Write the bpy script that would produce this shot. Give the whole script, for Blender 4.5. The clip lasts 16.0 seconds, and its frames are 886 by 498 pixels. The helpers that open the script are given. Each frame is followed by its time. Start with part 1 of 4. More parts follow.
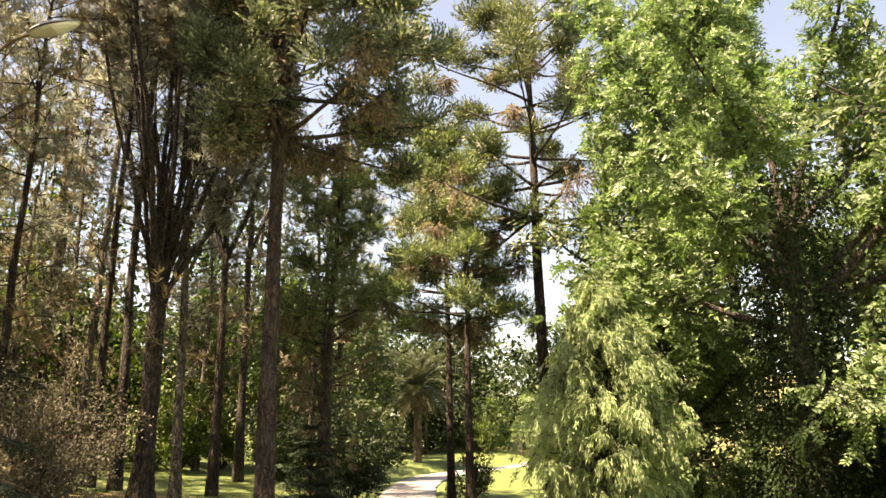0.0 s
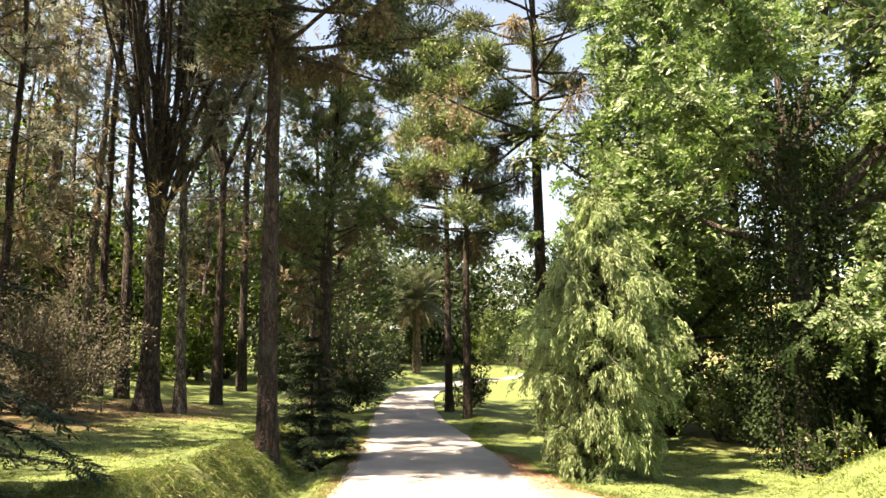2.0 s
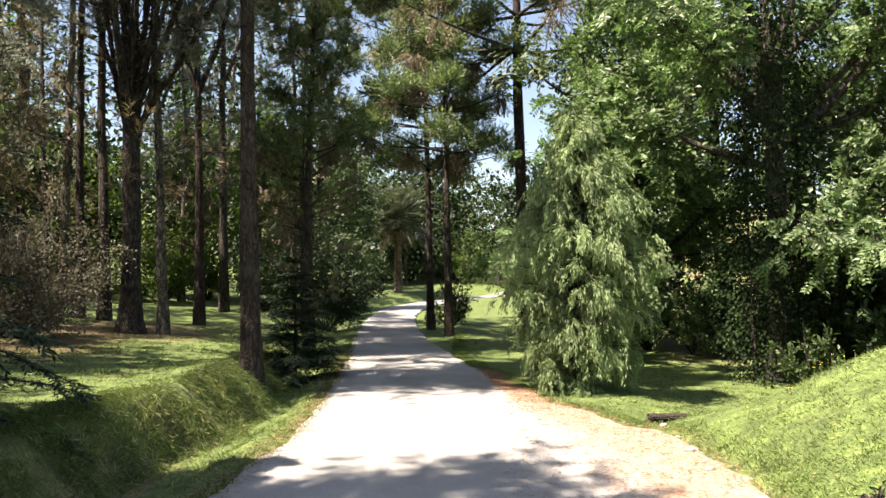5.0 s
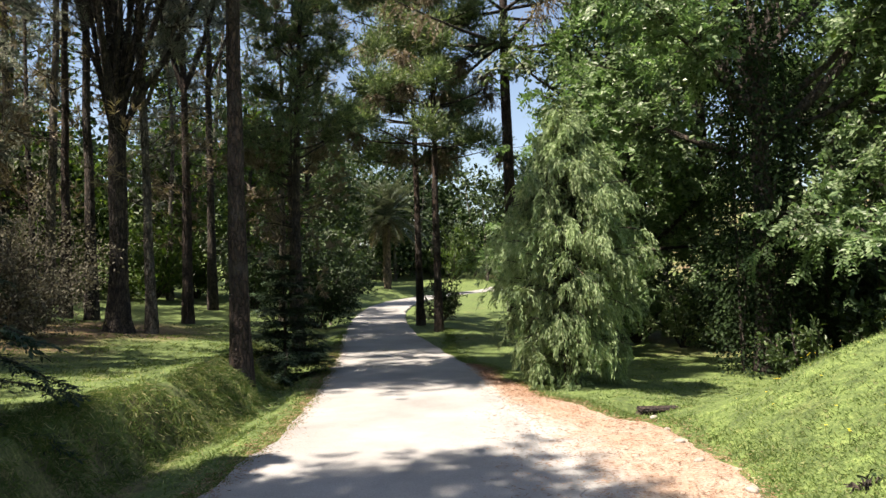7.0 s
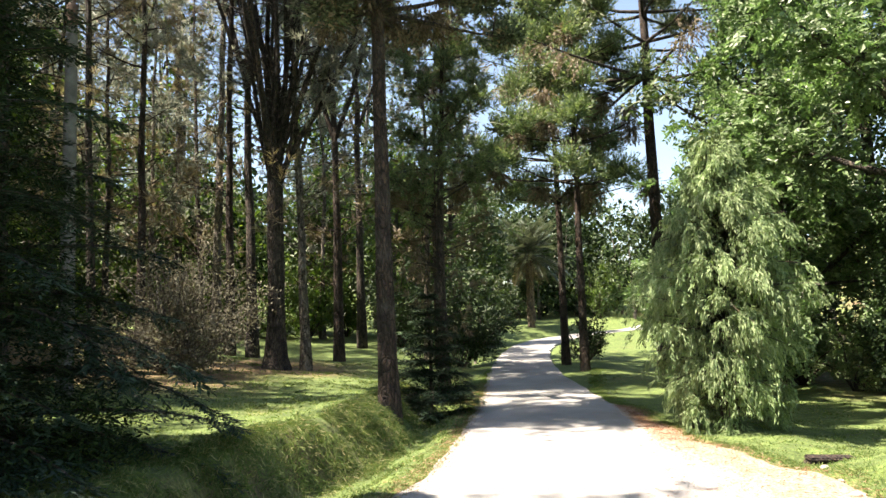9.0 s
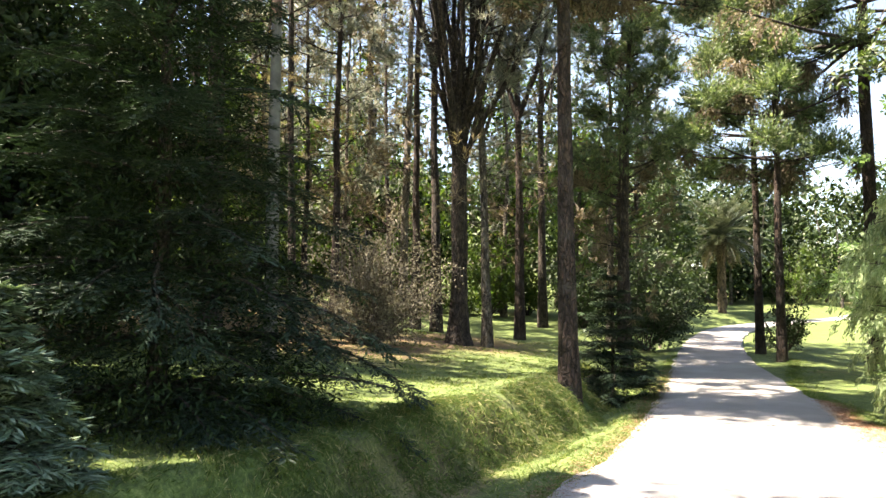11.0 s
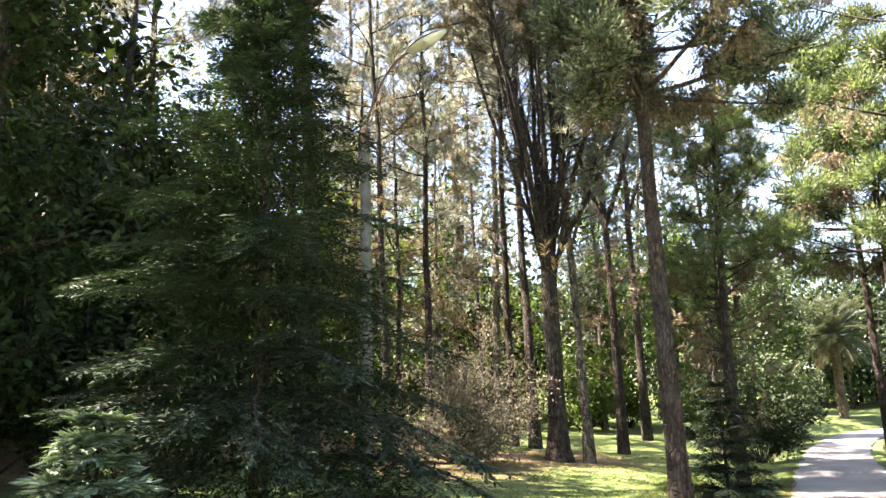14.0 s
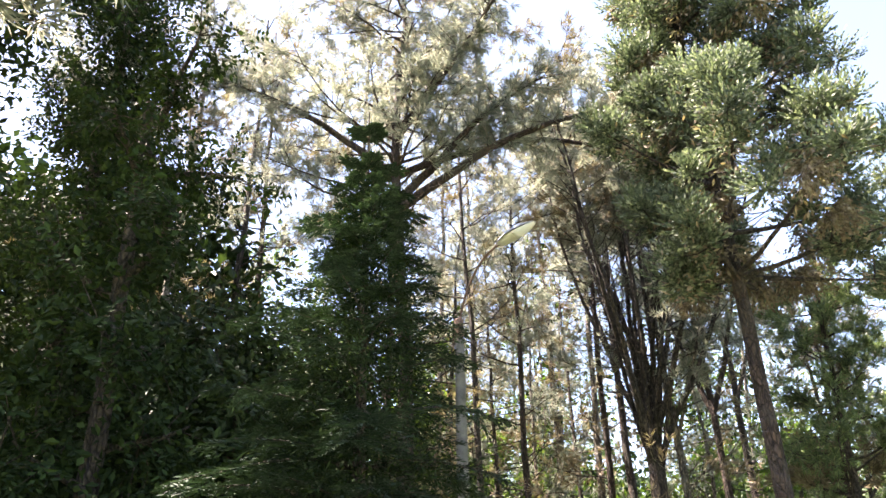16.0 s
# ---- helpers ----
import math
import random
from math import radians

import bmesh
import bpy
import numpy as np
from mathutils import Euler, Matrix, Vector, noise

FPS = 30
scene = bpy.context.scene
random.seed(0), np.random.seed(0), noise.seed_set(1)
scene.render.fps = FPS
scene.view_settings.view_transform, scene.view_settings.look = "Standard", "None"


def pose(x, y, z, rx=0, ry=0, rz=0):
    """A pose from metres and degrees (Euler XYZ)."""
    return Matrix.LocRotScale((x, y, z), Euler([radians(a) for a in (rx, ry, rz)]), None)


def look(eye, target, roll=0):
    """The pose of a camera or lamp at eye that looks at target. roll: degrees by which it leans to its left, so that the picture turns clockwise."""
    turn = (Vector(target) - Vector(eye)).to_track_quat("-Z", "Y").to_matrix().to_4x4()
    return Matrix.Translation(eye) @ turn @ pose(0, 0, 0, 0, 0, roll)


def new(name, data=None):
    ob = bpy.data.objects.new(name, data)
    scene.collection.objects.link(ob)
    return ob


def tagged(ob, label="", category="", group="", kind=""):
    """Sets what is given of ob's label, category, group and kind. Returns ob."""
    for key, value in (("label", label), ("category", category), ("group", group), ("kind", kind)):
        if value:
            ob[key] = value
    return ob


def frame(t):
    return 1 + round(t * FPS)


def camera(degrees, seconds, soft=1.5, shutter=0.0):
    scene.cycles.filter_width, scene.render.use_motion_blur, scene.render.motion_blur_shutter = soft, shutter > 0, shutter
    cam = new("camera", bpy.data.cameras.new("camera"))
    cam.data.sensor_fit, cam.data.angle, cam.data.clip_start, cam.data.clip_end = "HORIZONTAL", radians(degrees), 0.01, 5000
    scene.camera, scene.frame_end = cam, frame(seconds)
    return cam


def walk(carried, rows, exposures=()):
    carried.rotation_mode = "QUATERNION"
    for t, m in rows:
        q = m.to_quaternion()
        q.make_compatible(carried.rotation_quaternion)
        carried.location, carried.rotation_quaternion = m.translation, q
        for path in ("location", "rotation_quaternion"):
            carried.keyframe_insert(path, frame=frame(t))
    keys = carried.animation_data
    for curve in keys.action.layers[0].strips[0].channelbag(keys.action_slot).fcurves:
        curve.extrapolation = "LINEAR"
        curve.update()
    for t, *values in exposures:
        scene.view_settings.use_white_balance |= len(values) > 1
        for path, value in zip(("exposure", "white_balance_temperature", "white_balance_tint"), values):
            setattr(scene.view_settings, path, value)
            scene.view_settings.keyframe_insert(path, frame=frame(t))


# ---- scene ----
EYE = 1.6
cam = camera(60.15, 16.0, soft=1.5)
walk(cam, [
    (0, pose(0, 0, EYE, 105.67, 0.84, 2.49)),
    (0.5, pose(0, 0, EYE, 105.19, 0.58, 2.69)),
    (1, pose(0, 0, EYE, 103.39, 0.55, 2.38)),
    (1.5, pose(0, 0, EYE, 101.01, 0.53, 2.41)),
    (2, pose(0, 0, EYE, 99.34, 0.54, 2.35)),
    (2.5, pose(0, 0, EYE, 97.53, 0.85, 2.63)),
    (3, pose(0, 0, EYE, 96.69, 0.98, 2.36)),
    (3.5, pose(0, 0, EYE, 96.32, 1.32, 2.09)),
    (4, pose(0, 0, EYE, 94.80, 1.41, 1.75)),
    (4.2, pose(0, 0, EYE, 94.20, 1.23, 1.65)),
    (6.5, pose(0, 0, EYE, 92.97, 1.73, 0.09)),
    (7, pose(0, 0, EYE, 92.96, 1.82, 0.18)),
    (7.5, pose(0, 0, EYE, 93.30, 2.01, 1.27)),
    (8, pose(0, 0, EYE, 93.32, 2.09, 2.57)),
    (8.5, pose(0, 0, EYE, 94.69, 1.84, 5.76)),
    (9, pose(0, 0, EYE, 96.18, 1.88, 10.90)),
    (9.5, pose(0, 0, EYE, 96.75, 1.82, 16.44)),
    (10, pose(0, 0, EYE, 95.89, 0.82, 19.65)),
    (10.2, pose(0, 0, EYE, 95.38, 0.52, 21.30)),
    (12.3, pose(0, 0, EYE, 94.79, -0.41, 25.38)),
    (12.5, pose(0, 0, EYE, 95.01, -0.15, 25.37)),
    (13, pose(0, 0, EYE, 97.27, 0.56, 26.68)),
    (13.5, pose(0, 0, EYE, 100.36, 1.18, 28.97)),
    (14, pose(0, 0, EYE, 103.42, 1.58, 31.45)),
    (14.5, pose(0, 0, EYE, 105.99, 1.40, 34.27)),
    (15, pose(0, 0, EYE, 111.25, 2.16, 35.46)),
    (15.5, pose(0, 0, EYE, 114.24, 1.83, 36.73)),
    (16, pose(0, 0, EYE, 117.70, 0.76, 38.60)),
], exposures=[(0, 2.5, 10500, 22), (2, 2.48, 9200, 19), (4.2, 2.25, 7900, 17), (6.5, 1.48, 7200, 14), (7.5, 1.52, 7200, 14), (9, 2.2, 7400, 13), (12.3, 2.98, 7800, 19), (14, 3.3, 7600, 21), (16, 3.25, 7300, 24)])

# ---- world and sun ----
SUN_AZ, SUN_EL = -119.0, 60.0     # compass angle from +y towards +x, and height, in degrees
world = bpy.data.worlds.new("sky")
scene.world = world
world.use_nodes = True
wn = world.node_tree
sky = wn.nodes.new("ShaderNodeTexSky")
sky.sky_type, sky.sun_disc = "NISHITA", False
sky.sun_elevation, sky.sun_rotation = radians(SUN_EL), radians(SUN_AZ)
sky.air_density, sky.dust_density, sky.ozone_density = 1.0, 0.9, 1.0
wn.nodes["Background"].inputs["Strength"].default_value = 0.075
wn.links.new(sky.outputs[0], wn.nodes["Background"].inputs["Color"])
sun_dir = Vector((math.sin(radians(SUN_AZ)) * math.cos(radians(SUN_EL)), math.cos(radians(SUN_AZ)) * math.cos(radians(SUN_EL)), math.sin(radians(SUN_EL))))
sun = new("sun", bpy.data.lights.new("sun", "SUN"))
sun.data.energy, sun.data.angle, sun.data.color = 5.0, radians(0.55), (1.0, 0.95, 0.86)
sun.matrix_world = look(sun_dir * 60, (0, 0, 0))

# ---- materials ----


def ramp(nt, source, stops):
    node = nt.nodes.new("ShaderNodeValToRGB")
    els = node.color_ramp.elements
    while len(els) < len(stops):
        els.new(0.5)
    for el, (at, col) in zip(els, stops):
        el.position, el.color = at, (*col, 1)
    nt.links.new(source, node.inputs[0])
    return node.outputs[0]


def noise_node(nt, scale, detail=4.0, rough=0.6, stretch=(1, 1, 1), kind="Object"):
    tc = nt.nodes.new("ShaderNodeTexCoord")
    mp = nt.nodes.new("ShaderNodeMapping")
    mp.inputs["Scale"].default_value = stretch
    nz = nt.nodes.new("ShaderNodeTexNoise")
    nz.inputs["Scale"].default_value, nz.inputs["Detail"].default_value, nz.inputs["Roughness"].default_value = scale, detail, rough
    nt.links.new(tc.outputs[kind], mp.inputs[0])
    nt.links.new(mp.outputs[0], nz.inputs["Vector"])
    return nz.outputs[0]


def noise_vec(nt, scale):
    tc, nz = nt.nodes.new("ShaderNodeTexCoord"), nt.nodes.new("ShaderNodeTexNoise")
    nz.inputs["Scale"].default_value = scale
    nt.links.new(tc.outputs["Object"], nz.inputs["Vector"])
    return nz.outputs["Color"]


def mix_color(nt, fac, a, b, mode="MIX"):
    node = nt.nodes.new("ShaderNodeMix")
    node.data_type, node.blend_type = "RGBA", mode
    for sock, val in ((node.inputs[0], fac), (node.inputs[6], a), (node.inputs[7], b)):
        if hasattr(val, "links"):
            nt.links.new(val, sock)
        else:
            sock.default_value = val if isinstance(val, float) else (*val, 1)
    return node.outputs[2]


def bump(nt, height, strength, distance=0.02):
    node = nt.nodes.new("ShaderNodeBump")
    node.inputs["Strength"].default_value, node.inputs["Distance"].default_value = strength, distance
    nt.links.new(height, node.inputs["Height"])
    return node.outputs[0]


def blank(name, rough=0.8):
    m = bpy.data.materials.new(name)
    m.use_nodes = True
    b = m.node_tree.nodes["Principled BSDF"]
    b.inputs["Roughness"].default_value = rough
    return m, m.node_tree, b


def leaf_material(name, stops, rough=0.45, through_light=0.3, spec=0.5, glow=(1.4, 1.5, 0.75)):
    """Leaves that differ one from the next, glossy above and letting some light through."""
    m, nt, b = blank(name, rough)
    geo = nt.nodes.new("ShaderNodeNewGeometry")
    col = ramp(nt, geo.outputs["Random Per Island"], stops)
    patch = ramp(nt, noise_node(nt, 0.9, 3.0), [(0.3, (0.62, 0.62, 0.6)), (0.7, (1.25, 1.25, 1.2))])
    col = mix_color(nt, 1.0, col, patch, "MULTIPLY")
    nt.links.new(col, b.inputs["Base Color"])
    b.inputs["Specular IOR Level"].default_value = spec
    tr = nt.nodes.new("ShaderNodeBsdfTranslucent")
    nt.links.new(mix_color(nt, 1.0, col, glow, "MULTIPLY"), tr.inputs["Color"])
    mx = nt.nodes.new("ShaderNodeMixShader")
    mx.inputs[0].default_value = through_light
    nt.links.new(b.outputs[0], mx.inputs[1])
    nt.links.new(tr.outputs[0], mx.inputs[2])
    nt.links.new(mx.outputs[0], nt.nodes["Material Output"].inputs["Surface"])
    return m


def bark_material(name, dark, light, patches=None):
    """Bark broken into long plates by dark furrows, with broad lighter and darker stretches."""
    m, nt, b = blank(name, 0.92)
    grain = noise_node(nt, 9.0, 8.0, 0.75, (1, 1, 0.4))
    tc, mp, vor = nt.nodes.new("ShaderNodeTexCoord"), nt.nodes.new("ShaderNodeMapping"), nt.nodes.new("ShaderNodeTexVoronoi")
    mp.inputs["Scale"].default_value = (1, 1, 0.3)
    vor.feature = "DISTANCE_TO_EDGE"
    vor.inputs["Scale"].default_value = 17.0
    wob = mix_color(nt, 0.09, mp.outputs[0], noise_vec(nt, 6.0))
    nt.links.new(tc.outputs["Object"], mp.inputs[0])
    nt.links.new(wob, vor.inputs["Vector"])
    furrow = ramp(nt, vor.outputs["Distance"], [(0.0, (0.25, 0.25, 0.25)), (0.16, (1, 1, 1))])
    col = ramp(nt, grain, [(0.4, dark), (0.62, light)])
    broad = ramp(nt, noise_node(nt, 1.7, 4.0, 0.6, (1, 1, 0.5)), [(0.3, (0.5, 0.5, 0.5)), (0.7, (1.35, 1.3, 1.25))])
    col = mix_color(nt, 1.0, mix_color(nt, 1.0, col, broad, "MULTIPLY"), furrow, "MULTIPLY")
    if patches:
        col = mix_color(nt, ramp(nt, noise_node(nt, 1.3, 3.0), [(0.5, (0, 0, 0)), (0.64, (0.75, 0.75, 0.75))]), col, patches)
    nt.links.new(col, b.inputs["Base Color"])
    height = mix_color(nt, 0.6, grain, furrow)
    nt.links.new(bump(nt, height, 1.0, 0.1), b.inputs["Normal"])
    return m


BARK_DARK = bark_material("bark_dark", (0.024, 0.019, 0.016), (0.115, 0.092, 0.076))
BARK_BROWN = bark_material("bark_brown", (0.022, 0.014, 0.011), (0.1, 0.066, 0.052), (0.08, 0.068, 0.06))
BARK_GREY = bark_material("bark_grey", (0.045, 0.038, 0.033), (0.3, 0.265, 0.22), (0.16, 0.155, 0.135))
BARK_PALM = bark_material("bark_palm", (0.07, 0.05, 0.035), (0.27, 0.21, 0.15))
LEAF_BROAD = leaf_material("leaf_broad", [(0.0, (0.07, 0.122, 0.05)), (0.5, (0.128, 0.198, 0.086)), (1.0, (0.235, 0.305, 0.165))], 0.42, 0.4, 0.5, (1.1, 1.35, 0.8))
LEAF_FAR = leaf_material("leaf_far", [(0.0, (0.035, 0.07, 0.016)), (0.6, (0.07, 0.125, 0.026)), (1.0, (0.12, 0.165, 0.04))], 0.5, 0.42)
LEAF_WOOD = leaf_material("leaf_wood", [(0.0, (0.026, 0.05, 0.017)), (0.6, (0.05, 0.085, 0.027)), (1.0, (0.09, 0.13, 0.045))], 0.5, 0.25)
LEAF_DARK = leaf_material("leaf_dark", [(0.0, (0.014, 0.028, 0.011)), (0.6, (0.024, 0.048, 0.018)), (1.0, (0.045, 0.075, 0.026))], 0.6, 0.12, 0.3)
# Ivy, and near-black leaves where deep shade is put into the colour.
LEAF_IVY_SHADE = leaf_material("leaf_ivy_shade", [(0.0, (0.011, 0.021, 0.009)), (0.7, (0.02, 0.038, 0.014)), (1.0, (0.036, 0.062, 0.02))], 0.75, 0.08, 0.12)
NEEDLE_FIR = leaf_material("needle_fir", [(0.0, (0.012, 0.026, 0.017)), (0.6, (0.022, 0.043, 0.027)), (1.0, (0.045, 0.074, 0.05))], 0.6, 0.12, 0.22)
NEEDLE_PINE = leaf_material("needle_pine", [(0.0, (0.125, 0.15, 0.12)), (0.5, (0.21, 0.235, 0.19)), (0.8, (0.3, 0.31, 0.255)), (1.0, (0.32, 0.295, 0.25))], 0.5, 0.5, glow=(1.15, 1.15, 1.05))
NEEDLE_DRY = leaf_material("needle_dry", [(0.0, (0.12, 0.09, 0.068)), (0.6, (0.2, 0.162, 0.13)), (1.0, (0.29, 0.25, 0.21))], 0.7, 0.25, 0.2)
NEEDLE_ARAU = leaf_material("needle_araucaria", [(0.0, (0.04, 0.06, 0.036)), (0.5, (0.09, 0.118, 0.066)), (0.85, (0.165, 0.19, 0.112)), (1.0, (0.26, 0.275, 0.18))], 0.4, 0.3)
NEEDLE_POMPOM = leaf_material("needle_pompom", [(0.0, (0.04, 0.06, 0.042)), (0.5, (0.1, 0.13, 0.088)), (0.85, (0.18, 0.215, 0.15)), (1.0, (0.28, 0.31, 0.23))], 0.55, 0.28, 0.25, (1.2, 1.3, 0.85))
NEEDLE_CYPRESS = leaf_material("needle_cypress", [(0.0, (0.13, 0.195, 0.092)), (0.5, (0.215, 0.292, 0.142)), (1.0, (0.31, 0.375, 0.22))], 0.55, 0.4, 0.3, (1.15, 1.25, 0.85))
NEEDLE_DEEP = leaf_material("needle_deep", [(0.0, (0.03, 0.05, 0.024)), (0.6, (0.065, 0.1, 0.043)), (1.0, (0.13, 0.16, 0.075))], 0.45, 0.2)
NEEDLE_TIP = leaf_material("needle_tip", [(0.0, (0.05, 0.085, 0.055)), (0.6, (0.1, 0.15, 0.105)), (1.0, (0.19, 0.25, 0.19))], 0.45, 0.25)
NEEDLE_FROST = leaf_material("needle_frost", [(0.0, (0.075, 0.125, 0.085)), (0.6, (0.15, 0.22, 0.155)), (1.0, (0.27, 0.35, 0.27))], 0.6, 0.25, 0.25)
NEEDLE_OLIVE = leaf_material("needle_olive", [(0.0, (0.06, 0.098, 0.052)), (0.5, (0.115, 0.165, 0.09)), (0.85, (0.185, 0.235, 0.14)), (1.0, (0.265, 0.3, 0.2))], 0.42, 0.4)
LEAF_PALM = leaf_material("leaf_palm", [(0.0, (0.035, 0.05, 0.03)), (0.6, (0.085, 0.105, 0.066)), (1.0, (0.19, 0.21, 0.15))], 0.4, 0.2, glow=(1.1, 1.1, 0.9))
LEAF_DRYBUSH = leaf_material("leaf_drybush", [(0.0, (0.085, 0.078, 0.06)), (0.6, (0.15, 0.14, 0.11)), (1.0, (0.24, 0.23, 0.185))], 0.75, 0.28, 0.15, (1.15, 1.15, 0.95))
GRASS_BLADE = leaf_material("grass_blade", [(0.0, (0.072, 0.118, 0.036)), (0.55, (0.113, 0.167, 0.052)), (0.85, (0.2, 0.245, 0.1)), (1.0, (0.35, 0.33, 0.2))], 0.6, 0.45, 0.25)
GRASS_STRAW = leaf_material("grass_straw", [(0.0, (0.065, 0.11, 0.035)), (0.6, (0.12, 0.168, 0.056)), (0.85, (0.21, 0.23, 0.105)), (1.0, (0.38, 0.34, 0.21))], 0.7, 0.35, 0.2)
LITTER = leaf_material("litter", [(0.0, (0.16, 0.08, 0.05)), (0.6, (0.31, 0.175, 0.118)), (1.0, (0.45, 0.32, 0.24))], 0.8, 0.1, 0.2)
PETAL, pnt, pb = blank("yellow_petal", 0.6)
pb.inputs["Base Color"].default_value = (0.8, 0.62, 0.03, 1)


def ground_material():
    m, nt, b = blank("grass_ground", 0.95)
    big = noise_node(nt, 0.35, 5.0, 0.6)
    fine = noise_node(nt, 22.0, 8.0, 0.8)
    green = ramp(nt, fine, [(0.34, (0.03, 0.05, 0.013)), (0.5, (0.085, 0.13, 0.034)), (0.68, (0.2, 0.245, 0.085))])
    brown = ramp(nt, fine, [(0.36, (0.05, 0.032, 0.02)), (0.5, (0.16, 0.105, 0.06)), (0.66, (0.3, 0.22, 0.13))])
    mottle = ramp(nt, noise_node(nt, 3.2, 6.0, 0.7), [(0.34, (0.52, 0.55, 0.5)), (0.64, (1.35, 1.32, 1.2))])
    green, brown = mix_color(nt, 1.0, green, mottle, "MULTIPLY"), mix_color(nt, 1.0, brown, mottle, "MULTIPLY")
    att = nt.nodes.new("ShaderNodeAttribute")
    att.attribute_name = "litter"
    add = nt.nodes.new("ShaderNodeMath")
    add.operation = "ADD"
    nt.links.new(att.outputs["Fac"], add.inputs[0])
    nt.links.new(big, add.inputs[1])
    mask = ramp(nt, add.outputs[0], [(0.60, (0, 0, 0)), (0.85, (1, 1, 1))])
    nt.links.new(mix_color(nt, mask, green, brown), b.inputs["Base Color"])
    nt.links.new(bump(nt, fine, 0.5, 0.04), b.inputs["Normal"])
    return m


def road_material():
    m, nt, b = blank("pale_asphalt", 0.85)
    big, fine = noise_node(nt, 0.8, 5.0, 0.65), noise_node(nt, 60.0, 4.0, 0.7)
    base = ramp(nt, big, [(0.3, (0.23, 0.222, 0.215)), (0.55, (0.305, 0.296, 0.288)), (0.75, (0.37, 0.36, 0.35))])
    grit = ramp(nt, fine, [(0.3, (0.72, 0.72, 0.72)), (0.7, (1.15, 1.15, 1.15))])
    nt.links.new(mix_color(nt, 1.0, base, grit, "MULTIPLY"), b.inputs["Base Color"])
    nt.links.new(bump(nt, fine, 0.5, 0.008), b.inputs["Normal"])
    return m


def shoulder_material():
    m, nt, b = blank("needle_litter_gravel", 0.95)
    big, fine = noise_node(nt, 1.2, 5.0, 0.65), noise_node(nt, 35.0, 6.0, 0.75)
    base = ramp(nt, fine, [(0.3, (0.23, 0.15, 0.105)), (0.5, (0.38, 0.265, 0.195)), (0.72, (0.5, 0.39, 0.31))])
    pale = ramp(nt, fine, [(0.3, (0.3, 0.25, 0.2)), (0.7, (0.52, 0.47, 0.4))])
    sand = ramp(nt, fine, [(0.3, (0.28, 0.27, 0.26)), (0.7, (0.44, 0.43, 0.415))])
    att = nt.nodes.new("ShaderNodeAttribute")
    att.attribute_name = "across"
    add = nt.nodes.new("ShaderNodeMath")
    add.operation = "MULTIPLY_ADD"
    add.inputs[1].default_value = 0.9
    nt.links.new(noise_node(nt, 2.5, 6.0, 0.75), add.inputs[0])
    nt.links.new(att.outputs["Fac"], add.inputs[2])
    col = mix_color(nt, ramp(nt, big, [(0.45, (0, 0, 0)), (0.7, (0.8, 0.8, 0.8))]), base, pale)
    col = mix_color(nt, ramp(nt, add.outputs[0], [(0.66, (0, 0, 0)), (1.0, (1, 1, 1))]), sand, col)
    nt.links.new(col, b.inputs["Base Color"])
    nt.links.new(bump(nt, fine, 0.8, 0.02), b.inputs["Normal"])
    return m


GROUND_M, ROAD_M, SHOULDER_M = ground_material(), road_material(), shoulder_material()

# ---- mesh building ----


class Soup:
    """Gathers vertices and four-cornered faces from arrays and makes one mesh of them."""

    def __init__(self):
        self.v, self.f, self.n = [], [], 0

    def add(self, v, f):
        self.v.append(np.asarray(v, float).reshape(-1, 3))
        self.f.append(np.asarray(f, int).reshape(-1, 4) + self.n)
        self.n += len(self.v[-1])

    def mesh(self, name, material, smooth=False):
        v, f = np.concatenate(self.v), np.concatenate(self.f)
        me = bpy.data.meshes.new(name)
        me.vertices.add(len(v))
        me.vertices.foreach_set("co", v.astype(np.float32).ravel())
        me.loops.add(f.size)
        me.loops.foreach_set("vertex_index", f.astype(np.int32).ravel())
        me.polygons.add(len(f))
        me.polygons.foreach_set("loop_start", np.arange(0, f.size, 4, dtype=np.int32))
        me.polygons.foreach_set("use_smooth", np.full(len(f), smooth))
        me.update(calc_edges=True)
        me.materials.append(material)
        return me


def part(name, soup, material, parent, label="", smooth=False, kind=""):
    if not soup.n:
        return None
    ob = new(name, soup.mesh(name, material, smooth))
    ob.parent = parent
    return tagged(ob, label, kind=kind)


def unit(v):
    v = np.asarray(v, float)
    return v / (np.linalg.norm(v, axis=-1, keepdims=True) + 1e-9)


def tube(soup, path, radii, sides=8, rough=0.0, rng=None):
    """A tapered round limb along a path, capped at its end by closing to a point."""
    path, radii = np.asarray(path, float), np.asarray(radii, float)
    tang = unit(np.gradient(path, axis=0))
    ref = np.where(np.abs(tang[:, 2:3]) > 0.9, [[1.0, 0, 0]], [[0, 0, 1.0]])
    a = unit(np.cross(tang, ref))
    for i in range(1, len(a)):
        a[i] = unit(a[i - 1] - tang[i] * (a[i - 1] @ tang[i]))
    b = np.cross(tang, a)
    ang = np.linspace(0, 2 * np.pi, sides, endpoint=False)
    ring = np.cos(ang)[None, :, None] * a[:, None] + np.sin(ang)[None, :, None] * b[:, None]
    rr = np.broadcast_to(radii[:, None], (len(path), sides)).copy()
    if rough and rng is not None:
        rr *= 1 + rough * rng.standard_normal(rr.shape)
    v = path[:, None] + ring * rr[..., None]
    i, j = np.meshgrid(np.arange(len(path) - 1), np.arange(sides), indexing="ij")
    k = (j + 1) % sides
    f = np.stack([i * sides + j, i * sides + k, (i + 1) * sides + k, (i + 1) * sides + j], -1)
    soup.add(v, f)


